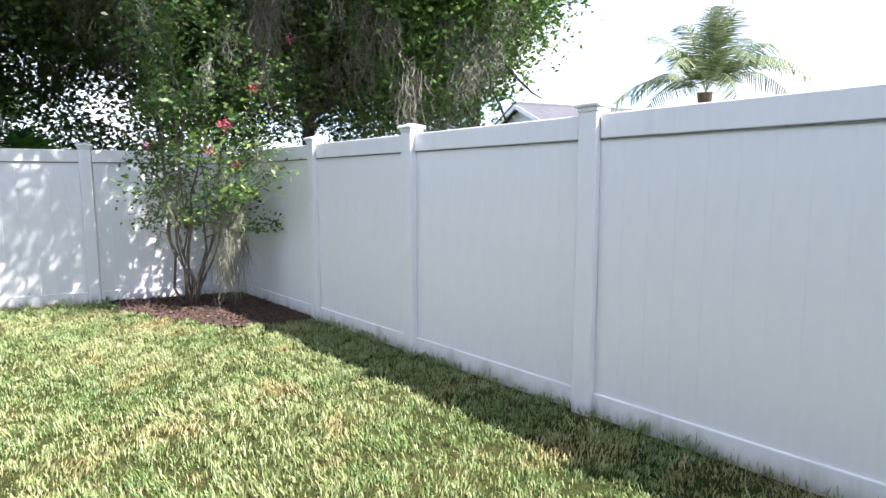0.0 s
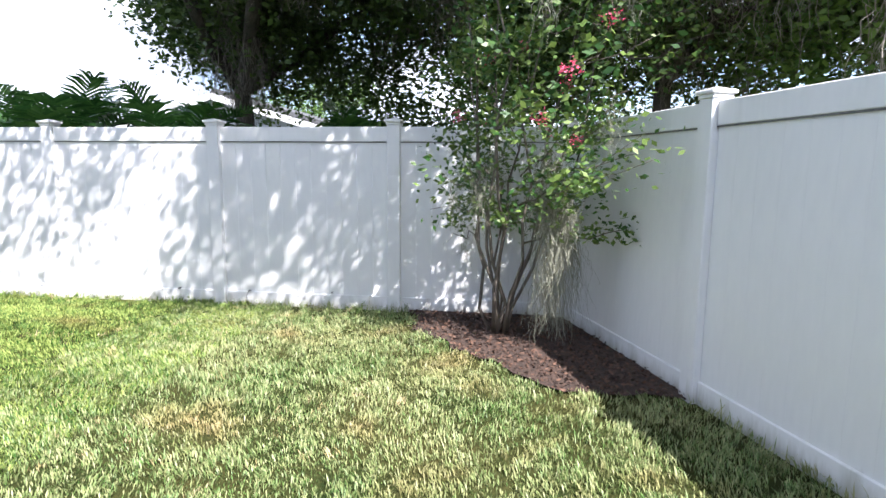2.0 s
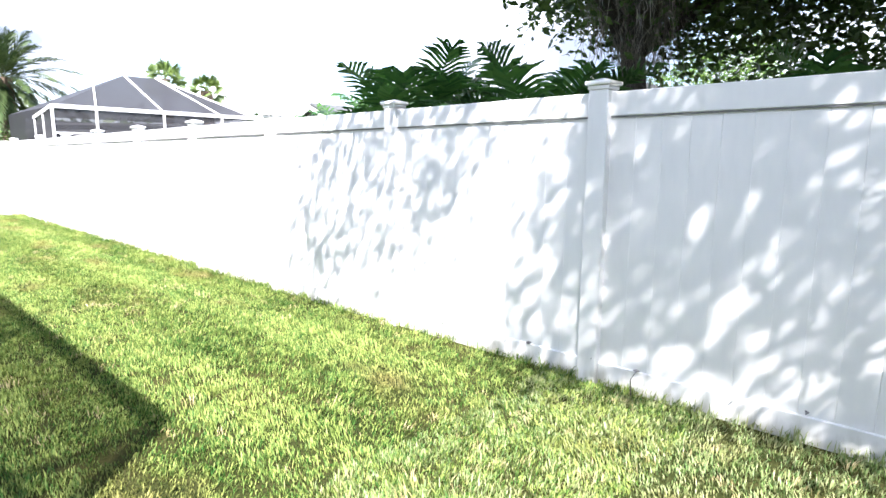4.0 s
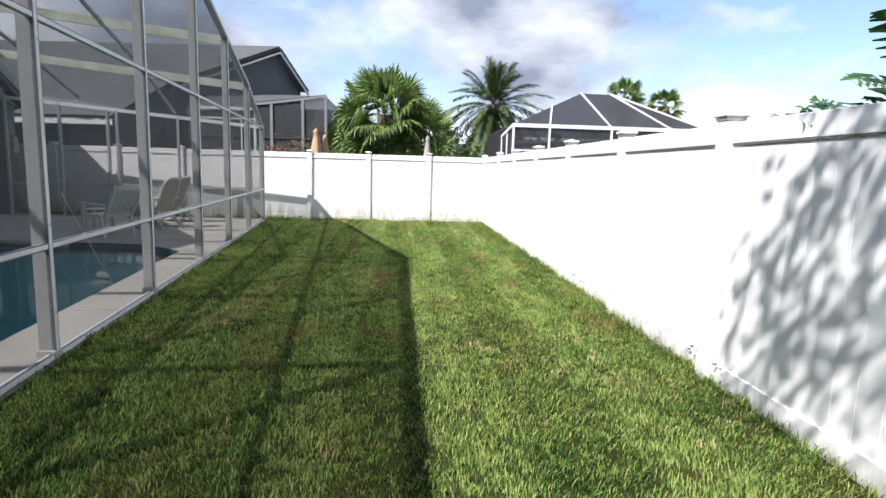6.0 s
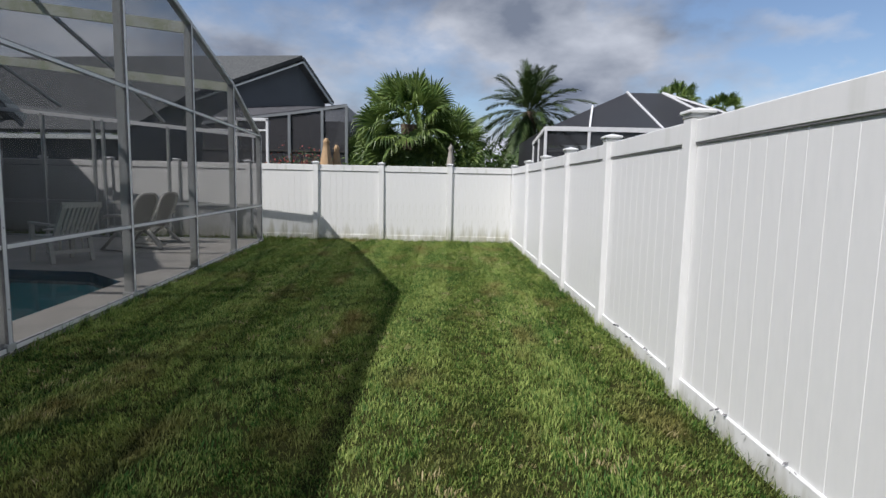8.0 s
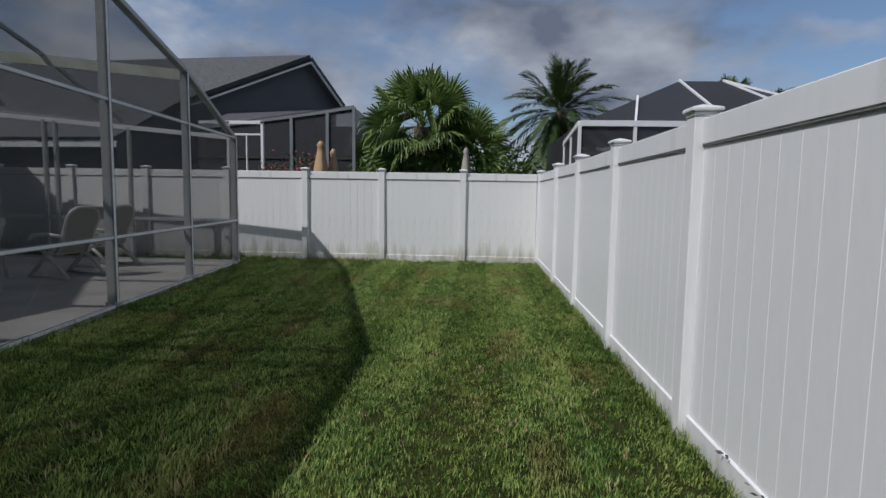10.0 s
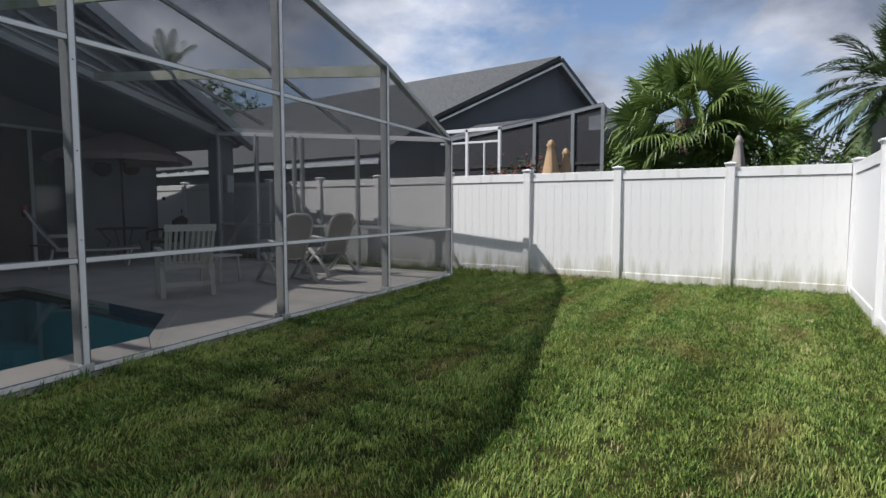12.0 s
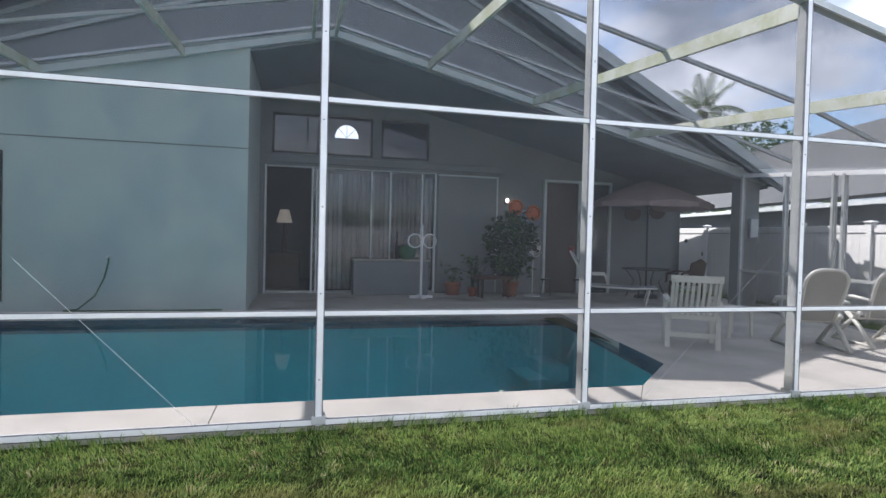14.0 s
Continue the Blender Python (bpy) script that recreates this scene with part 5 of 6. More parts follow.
def make_east_enclosure():
    ob = thing("pool_enclosure", "neighbouring pool enclosure with a white frame and dark hipped screen roof", "pool enclosure", Matrix.Translation((-1.5, 6.0, 1.36)) @ Matrix.Scale(0.772, 4) @ Matrix.Translation((1.5, -6.0, -1.36)))
    x0, x1, y0, y1, ze = 0.95, 7.4, 20.9, 26.5, 2.92
    apex = [(3.9, 23.7, 4.35), (5.0, 23.7, 4.35)]
    for x in (x0, 2.1, 4.1, 6.1, x1):
        part("post", box(x - 0.035, x + 0.035, y0 - 0.035, y0 + 0.035, -0.42, ze, 0.004), ALU_WHITE, ob)
    for y in (21.9, 22.9):
        part("post", box(x0 - 0.035, x0 + 0.035, y - 0.035, y + 0.035, -0.42, ze - 0.12 * (y - y0), 0.004), ALU_WHITE, ob)
    part("eave_beam", bar((x0, y0, ze), (x1, y0, ze), 0.08, 0.12), ALU_WHITE, ob)
    part("eave_beam", bar((x0, y0, ze), (x0, 23.0, ze - 0.25), 0.08, 0.1), ALU_WHITE, ob)
    part("mid_rail", bar((x0, y0, 2.15), (x1, y0, 2.15), 0.05, 0.05), ALU_WHITE, ob)
    part("screen_panel", plane([(x0, y0 + 0.01, -0.42), (x1, y0 + 0.01, -0.42), (x1, y0 + 0.01, ze), (x0, y0 + 0.01, ze)]), SCREEN_DARK, ob)
    part("screen_panel", plane([(x0, y0, -0.42), (x0, y1, -0.42), (x0, y1, ze), (x0, y0, ze)]), SCREEN_DARK, ob)
    a, b = apex
    for pts in ([(x0, y0, ze), (x1, y0, ze), b, a], [(x0, y0, ze), a, (x0, y1, ze)], [(x1, y0, ze), (x1, y1, ze), b], [(x0, y1, ze), a, b, (x1, y1, ze)]):
        part("roof_screen", plane(pts), SCREEN_DARK, ob)
    for p, q in (((2.1, y0, ze), (2.5, 22.3, 3.72)), ((4.1, y0, ze), (3.9, 23.7, 4.37)), ((6.1, y0, ze), (5.0, 23.7, 4.37)), ((x1, y0, ze), (5.0, 23.7, 4.37))):
        part("roof_rib", bar(p, q, 0.05, 0.06), ALU_WHITE, ob)
    part("inner_wall", box(1.5, 7.3, 26.6, 26.8, -0.42, 2.8), WALL_DARK, ob, "dark wall behind the screen")
    for z in (2.35, 2.6):
        part("inner_beam", bar((1.2, 25.4, z), (7.3, 24.6, z + 0.2), 0.06, 0.08), ALU_WHITE, ob)


make_east_enclosure()


def closed_umbrella(p, topz, material, label, r=0.14):
    ob = thing("patio_umbrella", label, "umbrella", Matrix.Translation((p[0], p[1], 0)))
    part("pole", tube([(0, 0, -0.02), (0, 0, topz + 0.04)], 0.02, 8), DARK_METAL, ob)
    bm = bmesh.new()
    rings = []
    prof = [(0.0, topz), (r * 0.22, topz - 0.03), (r * 0.52, topz - 0.12), (r * 0.38, topz - 0.15), (r * 0.52, topz - 0.3), (r * 0.85, topz - 0.65), (r * 1.08, topz - 1.1), (r * 0.9, topz - 1.5)]
    for k, (rr, z) in enumerate(prof):
        rings.append([bm.verts.new(((rr * (1 + 0.3 * (i % 2 * 2 - 1))) * math.cos(i * math.pi / 8), (rr * (1 + 0.3 * (i % 2 * 2 - 1))) * math.sin(i * math.pi / 8), z)) for i in range(16)])
    for a, b in zip(rings, rings[1:]):
        for i in range(16):
            bm.faces.new((a[i], a[(i + 1) % 16], b[(i + 1) % 16], b[i]))
    part("folded_canopy", bm, material, ob, "folded canvas canopy", True)
    part("base", tube([(0, 0, -0.02), (0, 0, 0.08)], 0.25, 14), DARK_METAL, ob)


closed_umbrella((-4.8, 20.7), 2.55, UMB_TAN, "folded tan canvas patio umbrella beyond the far fence", 0.15)
closed_umbrella((-4.58, 20.95), 2.4, UMB_TAN, "folded tan canvas patio umbrella beyond the far fence", 0.13)
closed_umbrella((-1.53, 21.0), 2.46, UMB_GREY, "folded grey-beige patio umbrella beyond the far fence", 0.12)


def make_bush(name, label, centre, radii, n, leaf, material, seed, category="shrub"):
    rng = np.random.default_rng(seed)
    ob = thing(name, label, category, Matrix.Translation((centre[0], centre[1], 0)))
    bm = bmesh.new()
    for k in range(5):
        a = k * 1.3
        add_tube(bm, [(0, 0, -0.02), (0.3 * math.cos(a) * radii[0], 0.3 * math.sin(a) * radii[1], centre[2])], [0.03, 0.012], 5)
    part("branches", bm, BARK, ob)
    pos = clumped(rng, [(0, 0, centre[2]), (radii[0] * 0.6, 0, centre[2] * 0.9), (-radii[0] * 0.6, 0, centre[2] * 0.92)], [radii, (radii[0] * 0.6, radii[1], radii[2] * 0.8), (radii[0] * 0.6, radii[1], radii[2] * 0.8)], n // 9, 9, 0.1)
    pos = pos[pos[:, 2] > 0.05]
    link("foliage", quads_mesh("foliage", leaf_quads(rng, pos, leaf)), material, ob)


make_bush("bougainvillea", "bougainvillea bush with red and green foliage by the porch", (-5.6, 21.3, 1.75), (0.9, 0.5, 0.55), 2400, 0.07, BOUGAIN, 61)
make_bush("hedge_bush", "dark green shrubs under the palms beyond the far fence", (-2.0, 25.2, 1.7), (3.0, 0.9, 1.4), 9500, 0.12, LEAF_OAK, 62)
make_bush("hedge_bush", "dark green shrubs beside the date palm", (1.0, 27.5, 2.0), (3.0, 0.9, 1.5), 6500, 0.12, LEAF_OAK, 63)
make_bush("tree_clump", "distant green trees over the roofs", (20.0, 11.5, 3.6), (2.2, 2.2, 1.4), 5000, 0.16, LEAF_LIGHT, 64, "tree")
make_bush("tree_clump", "distant dark tree beyond the neighbouring roof", (-31.0, 33.0, 7.0), (3.5, 3.0, 1.8), 6000, 0.22, LEAF_OAK, 65, "tree")
make_bush("tree_clump", "distant green trees over the roofs", (15.0, 7.5, 4.3), (1.3, 1.6, 0.7), 3000, 0.13, LEAF_LIGHT, 66, "tree")


def make_treeline():
    """Far woods round the place that close the horizon."""
    rng = np.random.default_rng(70)
    n = 900
    a = rng.uniform(0, 2 * np.pi, n)
    r = rng.uniform(75, 110, n)
    c = np.stack([r * np.cos(a), r * np.sin(a), rng.uniform(1.5, 5, n)], 1)
    pos = np.repeat(c, 22, axis=0) + rng.normal(size=(n * 22, 3)) * (2.2, 2.2, 1.3)
    pos[:, 2] = np.abs(pos[:, 2])
    ob = link("far_woods", quads_mesh("far_woods", leaf_quads(rng, pos, 1.5)), LEAF_OAK)
    tagged(ob, "far belt of woods along the horizon", "woods", kind="stuff")


make_treeline()


# ---- on the deck ----
def slat_chair(m, label):
    ob = thing("patio_chair", label, "chair", m, "white chairs on the pool deck")
    # x is forward; the back leans to -x
    for y in (-0.30, 0.30):
        part("rear_leg", bar((-0.22, y, 0.0), (-0.14, y, 0.42), 0.05, 0.06, (0, 1, 0)), RESIN, ob)
        part("front_leg", bar((0.34, y, 0.0), (0.30, y, 0.60), 0.05, 0.06, (0, 1, 0)), RESIN, ob)
        part("armrest", bar((-0.26, y, 0.60), (0.36, y, 0.62), 0.07, 0.035), RESIN, ob)
        part("back_stile", bar((-0.18, y * 0.9, 0.36), (-0.52, y * 0.9, 0.93), 0.05, 0.035, (0, 1, 0)), RESIN, ob)
    for k in range(8):
        y = -0.225 + k * 0.0643
        part("back_slat", bar((-0.19, y, 0.40), (-0.50, y, 0.89), 0.035, 0.02, (1, 0, 0.4)), RESIN, ob)
    part("top_rail", bar((-0.51, -0.30, 0.915), (-0.51, 0.30, 0.915), 0.03, 0.085), RESIN, ob)
    part("lower_rail", bar((-0.20, -0.30, 0.41), (-0.20, 0.30, 0.41), 0.03, 0.07), RESIN, ob)
    part("stretcher", bar((-0.19, -0.30, 0.17), (-0.19, 0.30, 0.17), 0.03, 0.06), RESIN, ob)
    for k in range(6):
        part("seat_slat", box(-0.16 + k * 0.085, -0.085 + k * 0.085, -0.29, 0.29, 0.40, 0.425, 0.005), RESIN, ob)
    return ob


def sling_chair(m, label):
    ob = thing("patio_chair", label, "chair", m, "white chairs on the pool deck")
    bm = bmesh.new()
    ring_f, ring_b = [], []
    outline = [(-0.21, 0.38), (-0.235, 0.60), (-0.25, 0.80)] + [(-0.255 * math.cos(radians(k * 15)) ** 0.7 if k < 6 else 0.255 * math.cos(radians(180 - k * 15)) ** 0.7, 0.84 + 0.23 * math.sin(radians(k * 15)) ** 0.8) for k in (1, 2, 3, 4, 5, 7, 8, 9, 10, 11)] + [(0.25, 0.80), (0.235, 0.60), (0.21, 0.38)]
    lean = lambda z: -0.12 - (z - 0.4) * 0.42
    pts = [Vector((lean(z), y, z)) for y, z in outline]
    part("back_frame", tube(pts, 0.022, 8), RESIN, ob, "rounded white resin back frame", True)
    part("back_sling", slab([p + Vector((0.0, 0, 0)) for p in pts], 0.008), MESH_FABRIC, ob, "beige sling fabric back")
    part("seat_sling", slab([(-0.12, -0.27, 0.41), (0.42, -0.27, 0.45), (0.42, 0.27, 0.45), (-0.12, 0.27, 0.41)], 0.01), MESH_FABRIC, ob, "beige sling fabric seat")
    for y in (-0.30, 0.30):
        part("armrest", tube([(-0.26, y, 0.64), (0.05, y, 0.66), (0.34, y, 0.63), (0.42, y, 0.56)], [0.025, 0.03, 0.03, 0.022], 8), RESIN, ob, "", True)
        part("rear_leg", tube([(0.20, y, 0.45), (-0.10, y, 0.25), (-0.34, y, 0.03)], [0.035, 0.03, 0.032], 8), RESIN, ob, "", True)
        part("front_leg", tube([(-0.10, y, 0.45), (0.18, y, 0.25), (0.42, y, 0.03)], [0.035, 0.03, 0.032], 8), RESIN, ob, "", True)
        part("foot_rail", tube([(-0.38, y, 0.02), (0.46, y, 0.02)], 0.022, 8), RESIN, ob, "", True)
    part("cross_bar", tube([(0.04, -0.30, 0.36), (0.04, 0.30, 0.36)], 0.02, 8), RESIN, ob)
    return ob


Z = 0.035
slat_chair(H @ pose(-2.25, 7.0, Z, 0, 0, 148), "white slatted resin armchair standing on the deck")
sling_chair(H @ pose(-1.9, 8.6, Z, 0, 0, 158), "white high-back patio chair with beige sling")
sling_chair(H @ pose(-2.0, 9.85, Z, 0, 0, 164), "white high-back patio chair with beige sling")


def side_table(m):
    ob = thing("side_table", "small white resin side table on the deck", "table", m)
    part("tabletop", box(-0.24, 0.24, -0.24, 0.24, 0.40, 0.425, 0.01), RESIN, ob)
    for x in (-0.2, 0.2):
        for y in (-0.2, 0.2):
            part("leg", bar((x, y, 0), (x * 0.9, y * 0.9, 0.40), 0.035, 0.035, (0, 1, 0)), RESIN, ob)


side_table(H @ pose(-2.9, 8.2, Z))


# ---- on the covered patio ----
def patio_door():
    ob = thing("door_1", "dark brown patio door in a pale frame", "door", H, kind="structure")
    part("door_leaf", box(-8.995, -8.95, 7.95, 8.85, 0.05, 2.82, 0.005), WOOD, ob)
    part("door_leaf", box(-8.995, -8.95, 8.87, 9.70, 0.05, 2.82, 0.005), GLASS, ob, "glazed leaf")
    for y in (7.91, 8.86, 9.74):
        part("jamb", box(-8.998, -8.92, y - 0.035, y + 0.035, 0.03, 2.88, 0.004), FASCIA, ob)
    part("head_jamb", box(-8.998, -8.92, 7.88, 9.77, 2.84, 2.90, 0.004), FASCIA, ob)
    part("door_handle", tube([(-8.94, 8.72, 1.0), (-8.89, 8.72, 1.0), (-8.89, 8.62, 1.0)], 0.012, 6), CABLE, ob)
    s = thing("shutter_panel", "plain grey sliding panel beside the glass doors", "door panel", H)
    part("panel", box(-8.995, -8.965, 5.14, 6.62, 0.05, 2.86, 0.006), STUCCO_SHADED, s)
    part("panel_frame", box(-8.995, -8.955, 6.62, 6.66, 0.05, 2.9, 0.004), FASCIA, s)
    part("panel_head", box(-8.995, -8.955, 5.14, 6.66, 2.86, 2.9, 0.004), FASCIA, s)


patio_door()


def open_umbrella():
    ob = thing("patio_umbrella", "open faded pink patio umbrella over the table", "umbrella", H @ pose(-7.85, 10.12, Z))
    part("pole", tube([(0, 0, 0), (0, 0, 2.85)], 0.022, 8), DARK_METAL, ob)
    part("base", tube([(0, 0, 0), (0, 0, 0.06), (0, 0, 0.10)], [0.28, 0.26, 0.06], 16), DARK_METAL, ob)
    apex = Vector((0, 0, 2.86))
    rim = [Vector((1.46 * math.cos(k * math.pi / 4 + 0.2), 1.46 * math.sin(k * math.pi / 4 + 0.2), 2.26)) for k in range(8)]
    for k in range(8):
        a, b = rim[k], rim[(k + 1) % 8]
        mid = (a + b) / 2 + Vector((0, 0, 0.05))
        bm = bmesh.new()
        add_poly(bm, [apex, apex.lerp(a, 0.5) + Vector((0, 0, 0.06)), apex.lerp(b, 0.5) + Vector((0, 0, 0.06))])
        add_poly(bm, [apex.lerp(a, 0.5) + Vector((0, 0, 0.06)), a, mid, b, apex.lerp(b, 0.5) + Vector((0, 0, 0.06))])
        add_poly(bm, [a, a - Vector((0, 0, 0.10)), mid - Vector((0, 0, 0.16)), mid])
        add_poly(bm, [mid, mid - Vector((0, 0, 0.16)), b - Vector((0, 0, 0.10)), b])
        part("canopy_panel", bm, UMB_PINK, ob, "faded pink canvas panel with a scalloped valance")
        part("rib", tube([apex - Vector((0, 0, 0.03)), apex.lerp(a, 0.5) + Vector((0, 0, 0.03)), a - Vector((0, 0, 0.02))], 0.008, 5), DARK_METAL, ob)
        part("strut", tube([(0, 0, 2.2), apex.lerp(a, 0.45) + Vector((0, 0, 0.01))], 0.007, 5), DARK_METAL, ob)
    t = thing("patio_table", "round glass-topped metal patio table under the umbrella", "table", H @ pose(-7.85, 10.12, Z))
    ring = [(0.58 * math.cos(k * math.pi / 10), 0.58 * math.sin(k * math.pi / 10), 0.70) for k in range(21)]
    part("table_rim", tube(ring, 0.015, 6), DARK_METAL, t)
    part("tabletop", slab(ring[:-1], 0.008), GLASS, t, "clear glass top")
    for k in range(4):
        a = k * math.pi / 2 + 0.6
        part("leg", tube([(0.5 * math.cos(a), 0.5 * math.sin(a), 0), (0.3 * math.cos(a), 0.3 * math.sin(a), 0.4), (0.54 * math.cos(a), 0.54 * math.sin(a), 0.70)], 0.013, 6), DARK_METAL, t)


open_umbrella()


def wicker_chair(m, label):
    ob = thing("wicker_chair", label, "chair", m, "dark wicker chairs on the patio")
    arc = [Vector((-0.28 - 0.04 * math.sin(k * math.pi / 8), -0.30 + 0.60 * k / 8, 0.98 - 0.10 * abs(k - 4) / 4)) for k in range(9)]
    bm = bmesh.new()
    for a, b in zip(arc, arc[1:]):
        add_poly(bm, [(-0.2, a.y, 0.4), (-0.2, b.y, 0.4), b, a])
    r = bmesh.ops.extrude_face_region(bm, geom=bm.faces[:])
    bmesh.ops.translate(bm, vec=(-0.04, 0, 0), verts=[v for v in r["geom"] if isinstance(v, bmesh.types.BMVert)])
    part("backrest", bm, WICKER, ob)
    part("seat", box(-0.24, 0.30, -0.30, 0.30, 0.34, 0.44, 0.03), WICKER, ob)
    for y in (-0.32, 0.32):
        part("armrest", tube([(-0.26, y, 0.66), (0.10, y, 0.67), (0.32, y, 0.60), (0.34, y, 0.40)], 0.03, 8), WICKER, ob, "", True)
        for x in (-0.22, 0.26):
            part("leg", tube([(x, y * 0.9, 0), (x, y * 0.9, 0.38)], 0.02, 6), WICKER, ob)
    return ob


wicker_chair(H @ pose(-7.5, 11.0, Z, 0, 0, 200), "dark brown wicker armchair by the patio table")


def chaise():
    ob = thing("chaise_lounge", "white-framed chaise lounge with a dark grey sling and red cushion", "lounge chair", H @ pose(-7.1, 8.55, Z, 0, 0, 60))
    for y in (-0.28, 0.28):
        part("side_rail", tube([(-0.3, y, 0.36), (0.6, y, 0.34), (1.1, y, 0.36)], 0.022, 8), RESIN, ob, "", True)
        part("back_rail", tube([(-0.25, y, 0.36), (-0.55, y, 0.75), (-0.75, y, 1.12)], 0.022, 8), RESIN, ob, "", True)
        part("armrest", tube([(-0.45, y * 1.1, 0.62), (0.0, y * 1.1, 0.62), (0.08, y * 1.1, 0.40)], 0.022, 8), RESIN, ob, "", True)
        for x in (-0.35, 0.95):
            part("leg", tube([(x, y, 0.35), (x - 0.08, y, 0)], 0.02, 8), RESIN, ob)
    part("seat_sling", slab([(-0.28, -0.27, 0.36), (1.08, -0.27, 0.37), (1.08, 0.27, 0.37), (-0.28, 0.27, 0.36)], 0.012), SOFFIT, ob, "dark grey sling seat")
    part("back_sling", slab([(-0.25, -0.27, 0.37), (-0.74, -0.27, 1.12), (-0.74, 0.27, 1.12), (-0.25, 0.27, 0.37)], 0.012), SOFFIT, ob, "dark grey sling back")
    part("cushion", box(-0.79, -0.70, -0.22, 0.22, 0.98, 1.22, 0.03), RED_CLOTH, ob, "red head cushion")


chaise()


def ring_stand():
    ob = thing("ring_stand", "white pole stand with two rings on a cross foot", "stand", H @ pose(-7.95, 4.55, Z, 0, 0, 5))
    part("pole", tube([(0, 0, 0), (0, 0, 1.62)], 0.028, 10), ALU_WHITE, ob)
    part("foot_bar", box(-0.05, 0.05, -0.26, 0.26, 0, 0.06, 0.01), ALU_WHITE, ob)
    part("foot_bar", box(-0.22, 0.22, -0.05, 0.05, 0.002, 0.062, 0.01), ALU_WHITE, ob)
    for s in (-1, 1):
        part("ring", tube([(0.03, s * 0.17 + 0.15 * math.cos(k * math.pi / 9), 1.26 + 0.15 * math.sin(k * math.pi / 9)) for k in range(19)], 0.016, 7), ALU_WHITE, ob, "", True)


ring_stand()


def pedestal_fan():
    ob = thing("pedestal_fan", "white pedestal fan at rest beside the wall", "fan", H @ pose(-8.25, 7.32, Z))
    part("base", tube([(0, 0, 0), (0, 0, 0.03), (0, 0, 0.06)], [0.2, 0.19, 0.04], 16), RESIN, ob)
    part("pole", tube([(0, 0, 0.03), (0, 0, 1.1)], 0.016, 8), RESIN, ob)
    part("motor", tube([(-0.12, 0, 1.15), (0.06, 0, 1.15)], 0.07, 10), DARK_METAL, ob)
    for r in (0.21, 0.15, 0.09):
        part("guard_ring", tube([(0.08, r * math.cos(k * math.pi / 9), 1.15 + r * math.sin(k * math.pi / 9)) for k in range(19)], 0.006, 5), RESIN, ob)
    for k in range(3):
        a = k * 2 * math.pi / 3
        part("blade", slab([(0.05, 0.03 * math.cos(a), 1.15 + 0.03 * math.sin(a)), (0.05, 0.18 * math.cos(a - 0.4), 1.15 + 0.18 * math.sin(a - 0.4)), (0.07, 0.18 * math.cos(a + 0.4), 1.15 + 0.18 * math.sin(a + 0.4))], 0.004), RESIN, ob)


pedestal_fan()


def potted_plant(m, label, pot_r, pot_h, height, spread, n, seed, leaf=0.13, leaves=LEAF_OAK):
    rng = np.random.default_rng(seed)
    ob = thing("potted_plant", label, "potted plant", m)
    part("pot", tube([(0, 0, 0), (0, 0, pot_h * 0.9), (0, 0, pot_h)], [pot_r * 0.7, pot_r, pot_r * 1.06], 16), TERRACOTTA, ob, "terracotta pot", True)
    for k in range(6):
        a = k * 1.05
        part("stem", tube([(0, 0, pot_h * 0.9), (spread * 0.4 * math.cos(a), spread * 0.4 * math.sin(a), height * 0.75)], [0.012, 0.006], 5), BARK, ob)
    pos = clumped(rng, [(0, 0, (pot_h + height) * 0.55)], [(spread, spread, (height - pot_h) * 0.5)], n // 6, 6, 0.07)
    tagged(link("foliage", quads_mesh("foliage", leaf_quads(rng, pos, leaf)), leaves, ob, "dark green foliage"), kind="stuff")


potted_plant(H @ pose(-8.3, 6.78, Z), "large dark green potted shrub beside the patio wall", 0.2, 0.35, 1.85, 0.62, 1800, 81, 0.15, DATE_LEAF)
potted_plant(H @ pose(-8.6, 5.45, Z), "round terracotta pot with low foliage", 0.2, 0.3, 0.6, 0.2, 120, 82, 0.08)
potted_plant(H @ pose(-8.3, 5.85, Z), "small potted plant on the patio floor", 0.12, 0.2, 0.95, 0.25, 160, 83, 0.1)


def plant_bench():
    ob = thing("plant_stand", "low dark wooden plant stand on the patio", "stand", H @ pose(-8.0, 6.25, Z))
    part("top", box(-0.2, 0.2, -0.42, 0.42, 0.42, 0.50, 0.008), WICKER, ob)
    for x in (-0.16, 0.16):
        for y in (-0.31, 0.31):
            part("leg", box(x - 0.02, x + 0.02, y - 0.02, y + 0.02, 0, 0.42), WICKER, ob)
    for y in (7.75, 8.6):
        s = thing("stool", "small dark metal stool by the patio door", "stool", H @ pose(-8.35, y, Z))
        part("seat", tube([(0, 0, 0.38), (0, 0, 0.41)], 0.16, 14), DARK_METAL, s)
        for k in range(3):
            a = k * 2.1
            part("leg", tube([(0.1 * math.cos(a), 0.1 * math.sin(a), 0.38), (0.17 * math.cos(a), 0.17 * math.sin(a), 0)], 0.01, 5), DARK_METAL, s)


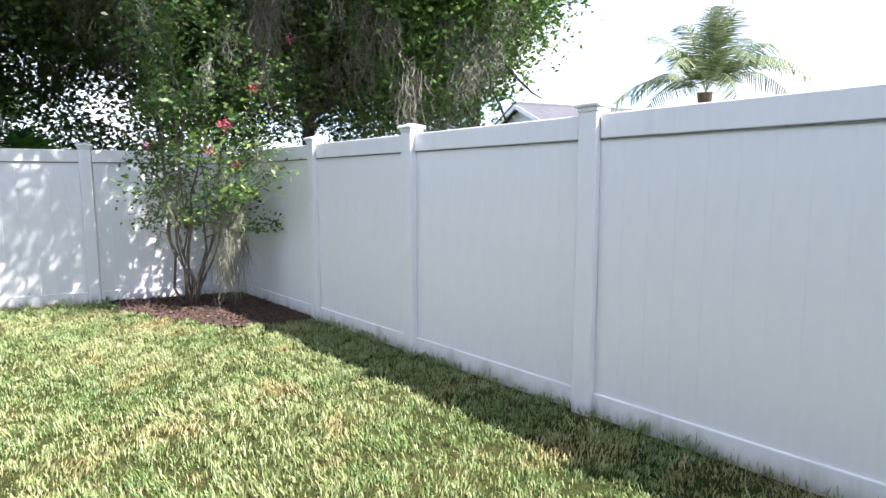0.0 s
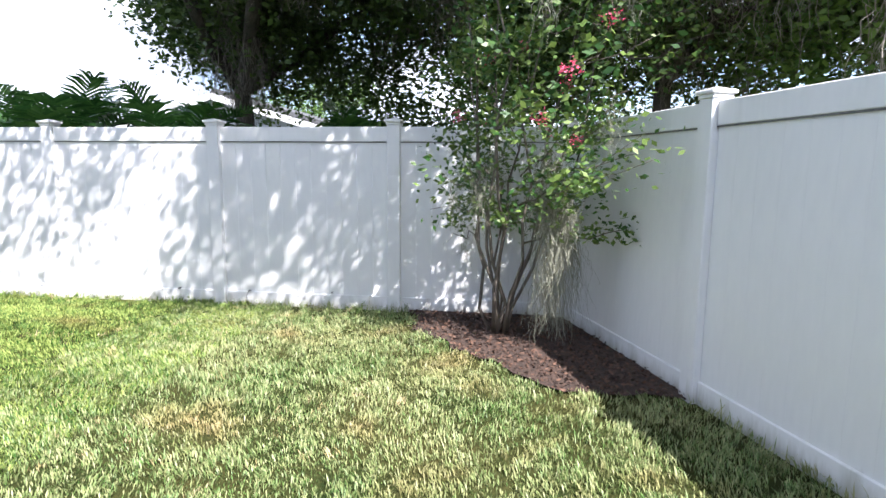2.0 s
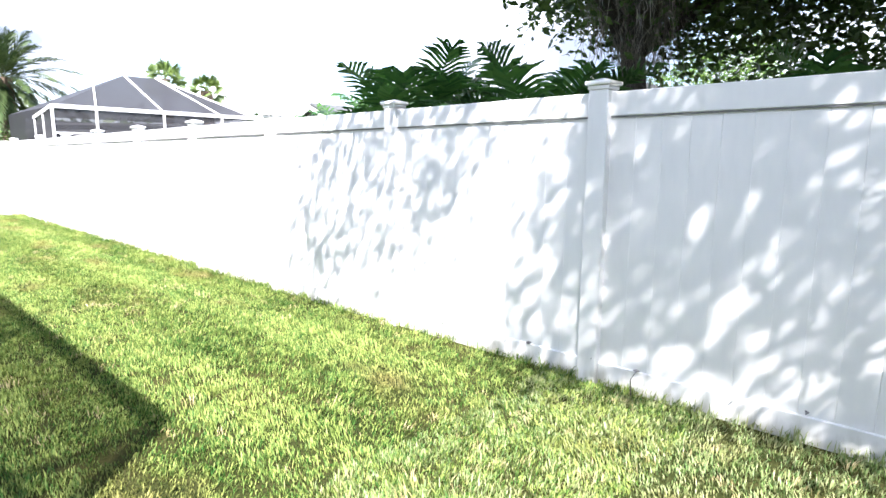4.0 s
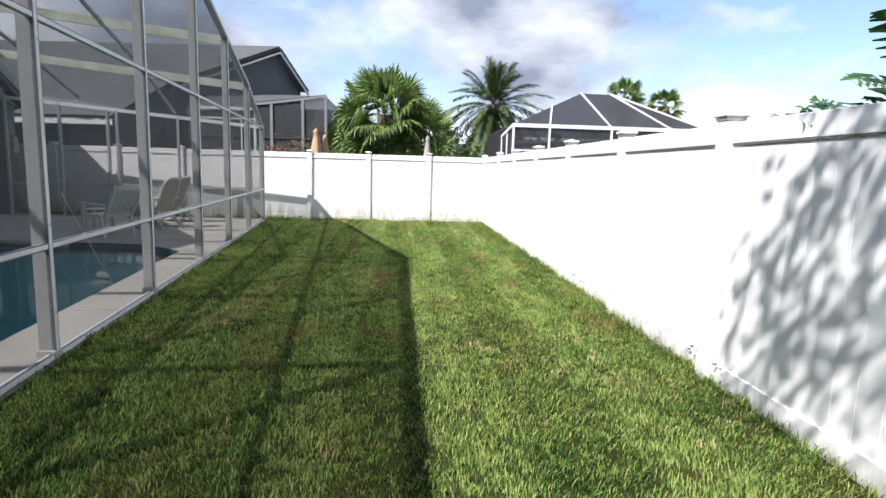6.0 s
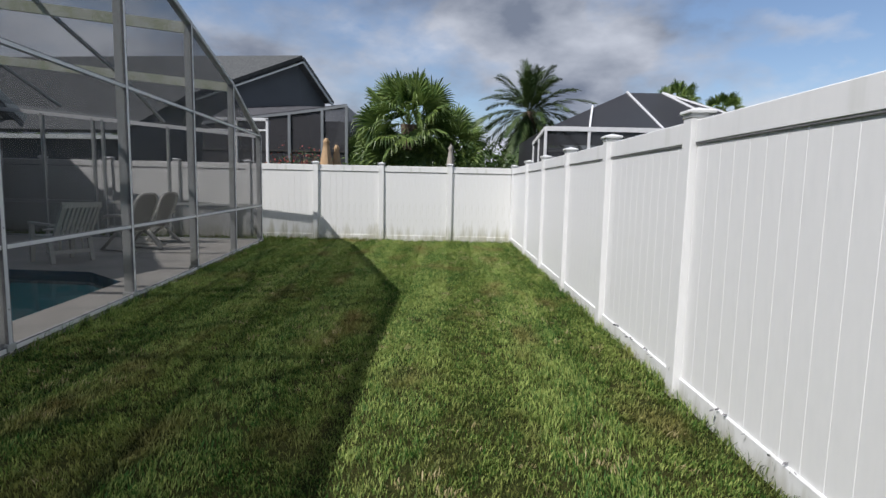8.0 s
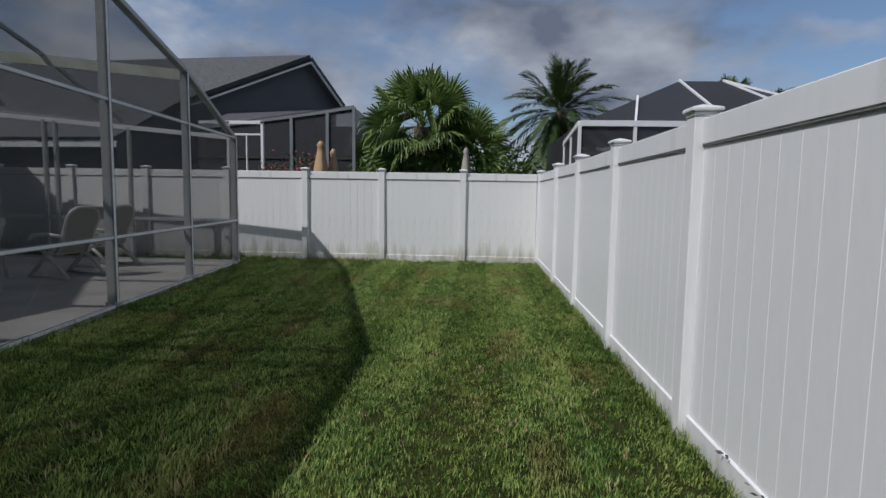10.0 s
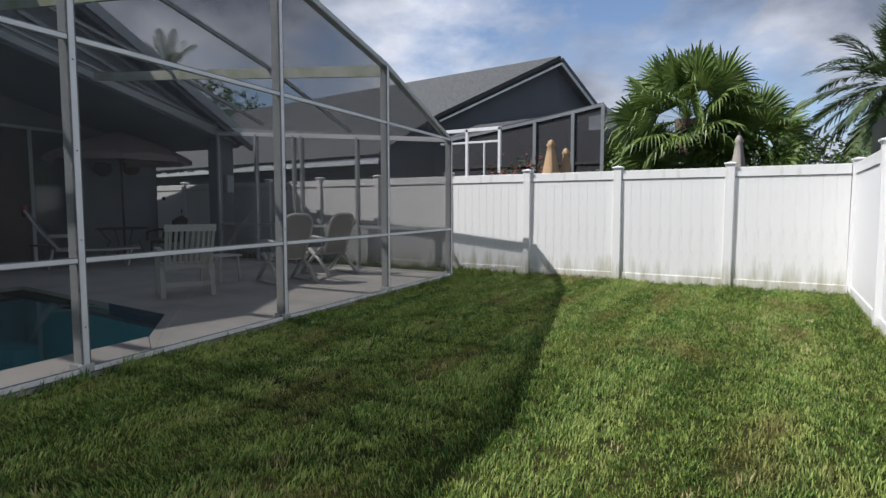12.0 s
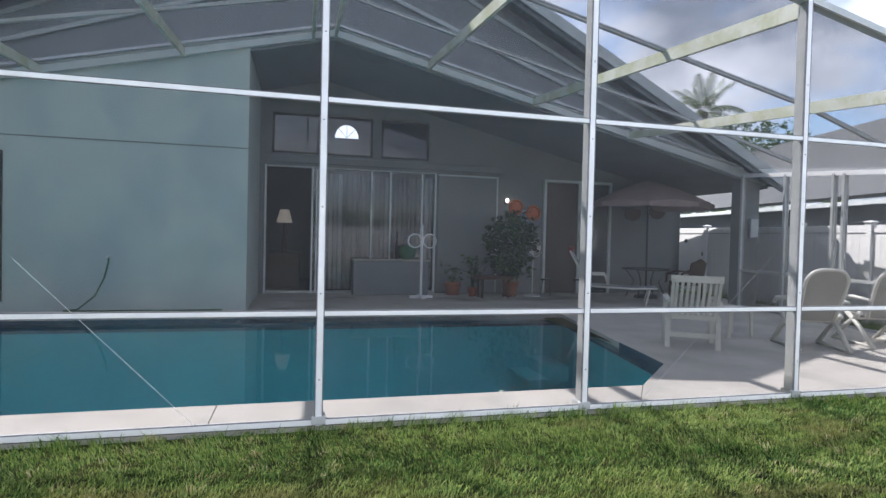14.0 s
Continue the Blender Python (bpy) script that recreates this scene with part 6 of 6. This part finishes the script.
plant_bench()
for y, z in ((7.15, 2.18), (7.62, 2.05)):
    pl = thing("wall_plaque", "round orange sun-shaped wall plaque", "wall decoration", H @ pose(-8.995, y, z), "orange plaques on the patio wall")
    part("disc", tube([(0.003, 0, 0), (0.03, 0, 0), (0.045, 0, 0)], [0.13, 0.13, 0.06], 18), ORANGE, pl)
    part("rim", tube([(0.012, 0.17 * math.cos(k * math.pi / 9), 0.17 * math.sin(k * math.pi / 9)) for k in range(19)], 0.03, 6), ORANGE, pl)
for y, z in ((10.42, 2.15), (11.15, 2.22)):
    wb = thing("wall_basket", "dark woven fan-shaped basket hung on the wall", "wall decoration", H @ pose(-8.995, y, z), "woven baskets on the patio wall")
    fan = [(0.03, 0.24 * math.cos(radians(a)), -0.02 + 0.2 * math.sin(radians(a))) for a in range(190, 351, 20)]
    part("weave", slab([(0.03, -0.22, 0.06), (0.03, 0.22, 0.06)] + fan[::-1], 0.026), WICKER, wb)
    part("rim", tube([(0.035, -0.24, 0.06), (0.045, 0, 0.09), (0.035, 0.24, 0.06)], 0.016, 6), WICKER, wb)
wl = thing("wall_light", "small lit porch lamp on the patio wall", "wall lamp", H @ pose(-8.995, 6.88, 2.32))
part("backplate", box(0.002, 0.02, -0.05, 0.05, -0.08, 0.08, 0.004), DARK_METAL, wl)
part("arm", tube([(0.02, 0, 0.06), (0.09, 0, 0.09)], 0.01, 6), DARK_METAL, wl)
part("bulb", tube([(0.09, 0, 0.06), (0.09, 0, 0.02), (0.09, 0, -0.04)], [0.025, 0.045, 0.02], 10), BULB, wl, "glowing bulb")
lamp = thing("table_lamp", "lit table lamp in the dim living room", "lamp", H @ pose(-10.7, 1.55, 0.04))
part("shade", tube([(0, 0, 1.62), (0, 0, 1.95)], [0.2, 0.11], 16), LAMP, lamp, "cream lamp shade")
part("stem", tube([(0, 0, 0.9), (0, 0, 1.65)], [0.06, 0.015], 10), WICKER, lamp)
cb = thing("cabinet", "brown wooden cabinet under the lamp", "cabinet", H @ pose(-10.7, 1.55, 0.04))
part("body", box(-0.3, 0.3, -0.4, 0.4, 0, 0.9, 0.01), WOOD, cb)
part("drawer_front", box(0.301, 0.315, -0.36, 0.36, 0.5, 0.82, 0.004), WICKER, cb)
hs = thing("garden_hose", "green garden hose hanging from a wall tap", "hose", H @ pose(-6.16, 0.18, 0))
part("hose", tube([(0, -1.28, 0.92), (0.05, -1.26, 0.86), (0.05, -1.32, 0.6), (0.05, -1.45, 0.3), (0.06, -1.7, 0.08), (0.08, -1.9, 0.055)], 0.014, 7), HOSE, hs, "", True)
part("hose_run", tube([(0.08, -1.9, 0.055), (0.06, -1.0, 0.055), (0.1, -0.2, 0.055), (0.07, 0.5, 0.055)], 0.014, 7), HOSE, hs, "", True)
part("tap", tube([(-0.03, -1.28, 0.94), (0.05, -1.28, 0.94)], 0.02, 8), CABLE, hs)
gt = thing("gate_hardware", "black hinges and latch on the white side gate", "gate hardware", Matrix.Identity(4))
for x, z in ((-15.6, 1.45), (-14.78, 1.1), (-15.6, 0.4)):
    part("hinge", box(x - 0.06, x + 0.06, YC - 0.05, YC - 0.028, z - 0.05, z + 0.05, 0.005), DARK_METAL, gt)
el = thing("electric_box", "grey meter box on the patio column", "meter box", H @ pose(-6.14, 11.55, 1.75))
part("box", box(0, 0.09, -0.1, 0.1, -0.2, 0.2, 0.008), FASCIA, el)


def make_litter():
    """Dead leaves and dark scraps caught on the foot rails and along the fence."""
    rng = np.random.default_rng(91)
    n = 46
    y = np.concatenate([rng.uniform(6.6, 10.8, n - 12), rng.uniform(2.0, 6.0, 12)])
    p = np.stack([np.full(n, -0.03) - rng.uniform(0, 0.02, n), y, 0.128 + rng.uniform(0, 0.01, n)], 1)
    ob = link("leaf_litter", quads_mesh("leaf_litter", leaf_quads(rng, p, 0.04, flat=0.3)), GAP)
    tagged(ob, "dark dead leaves caught on the fence foot rail", "leaf litter", kind="stuff")


make_litter()
for x, y, h in ((-0.09, 3.62, 0.17), (-4.72, -1.3, 0.2), (-0.10, 5.2, 0.09), (-0.08, 19.2, 0.16)):
    wd = thing("weed_stalk", "thin dry weed stalk at the foot of the fence", "weed", Matrix.Translation((x, y, -0.01)))
    part("stalk", tube([(0, 0, 0), (0.01, 0.01, h * 0.6), (0.0, -0.03, h)], [0.004, 0.003, 0.002], 5), BARK, wd)
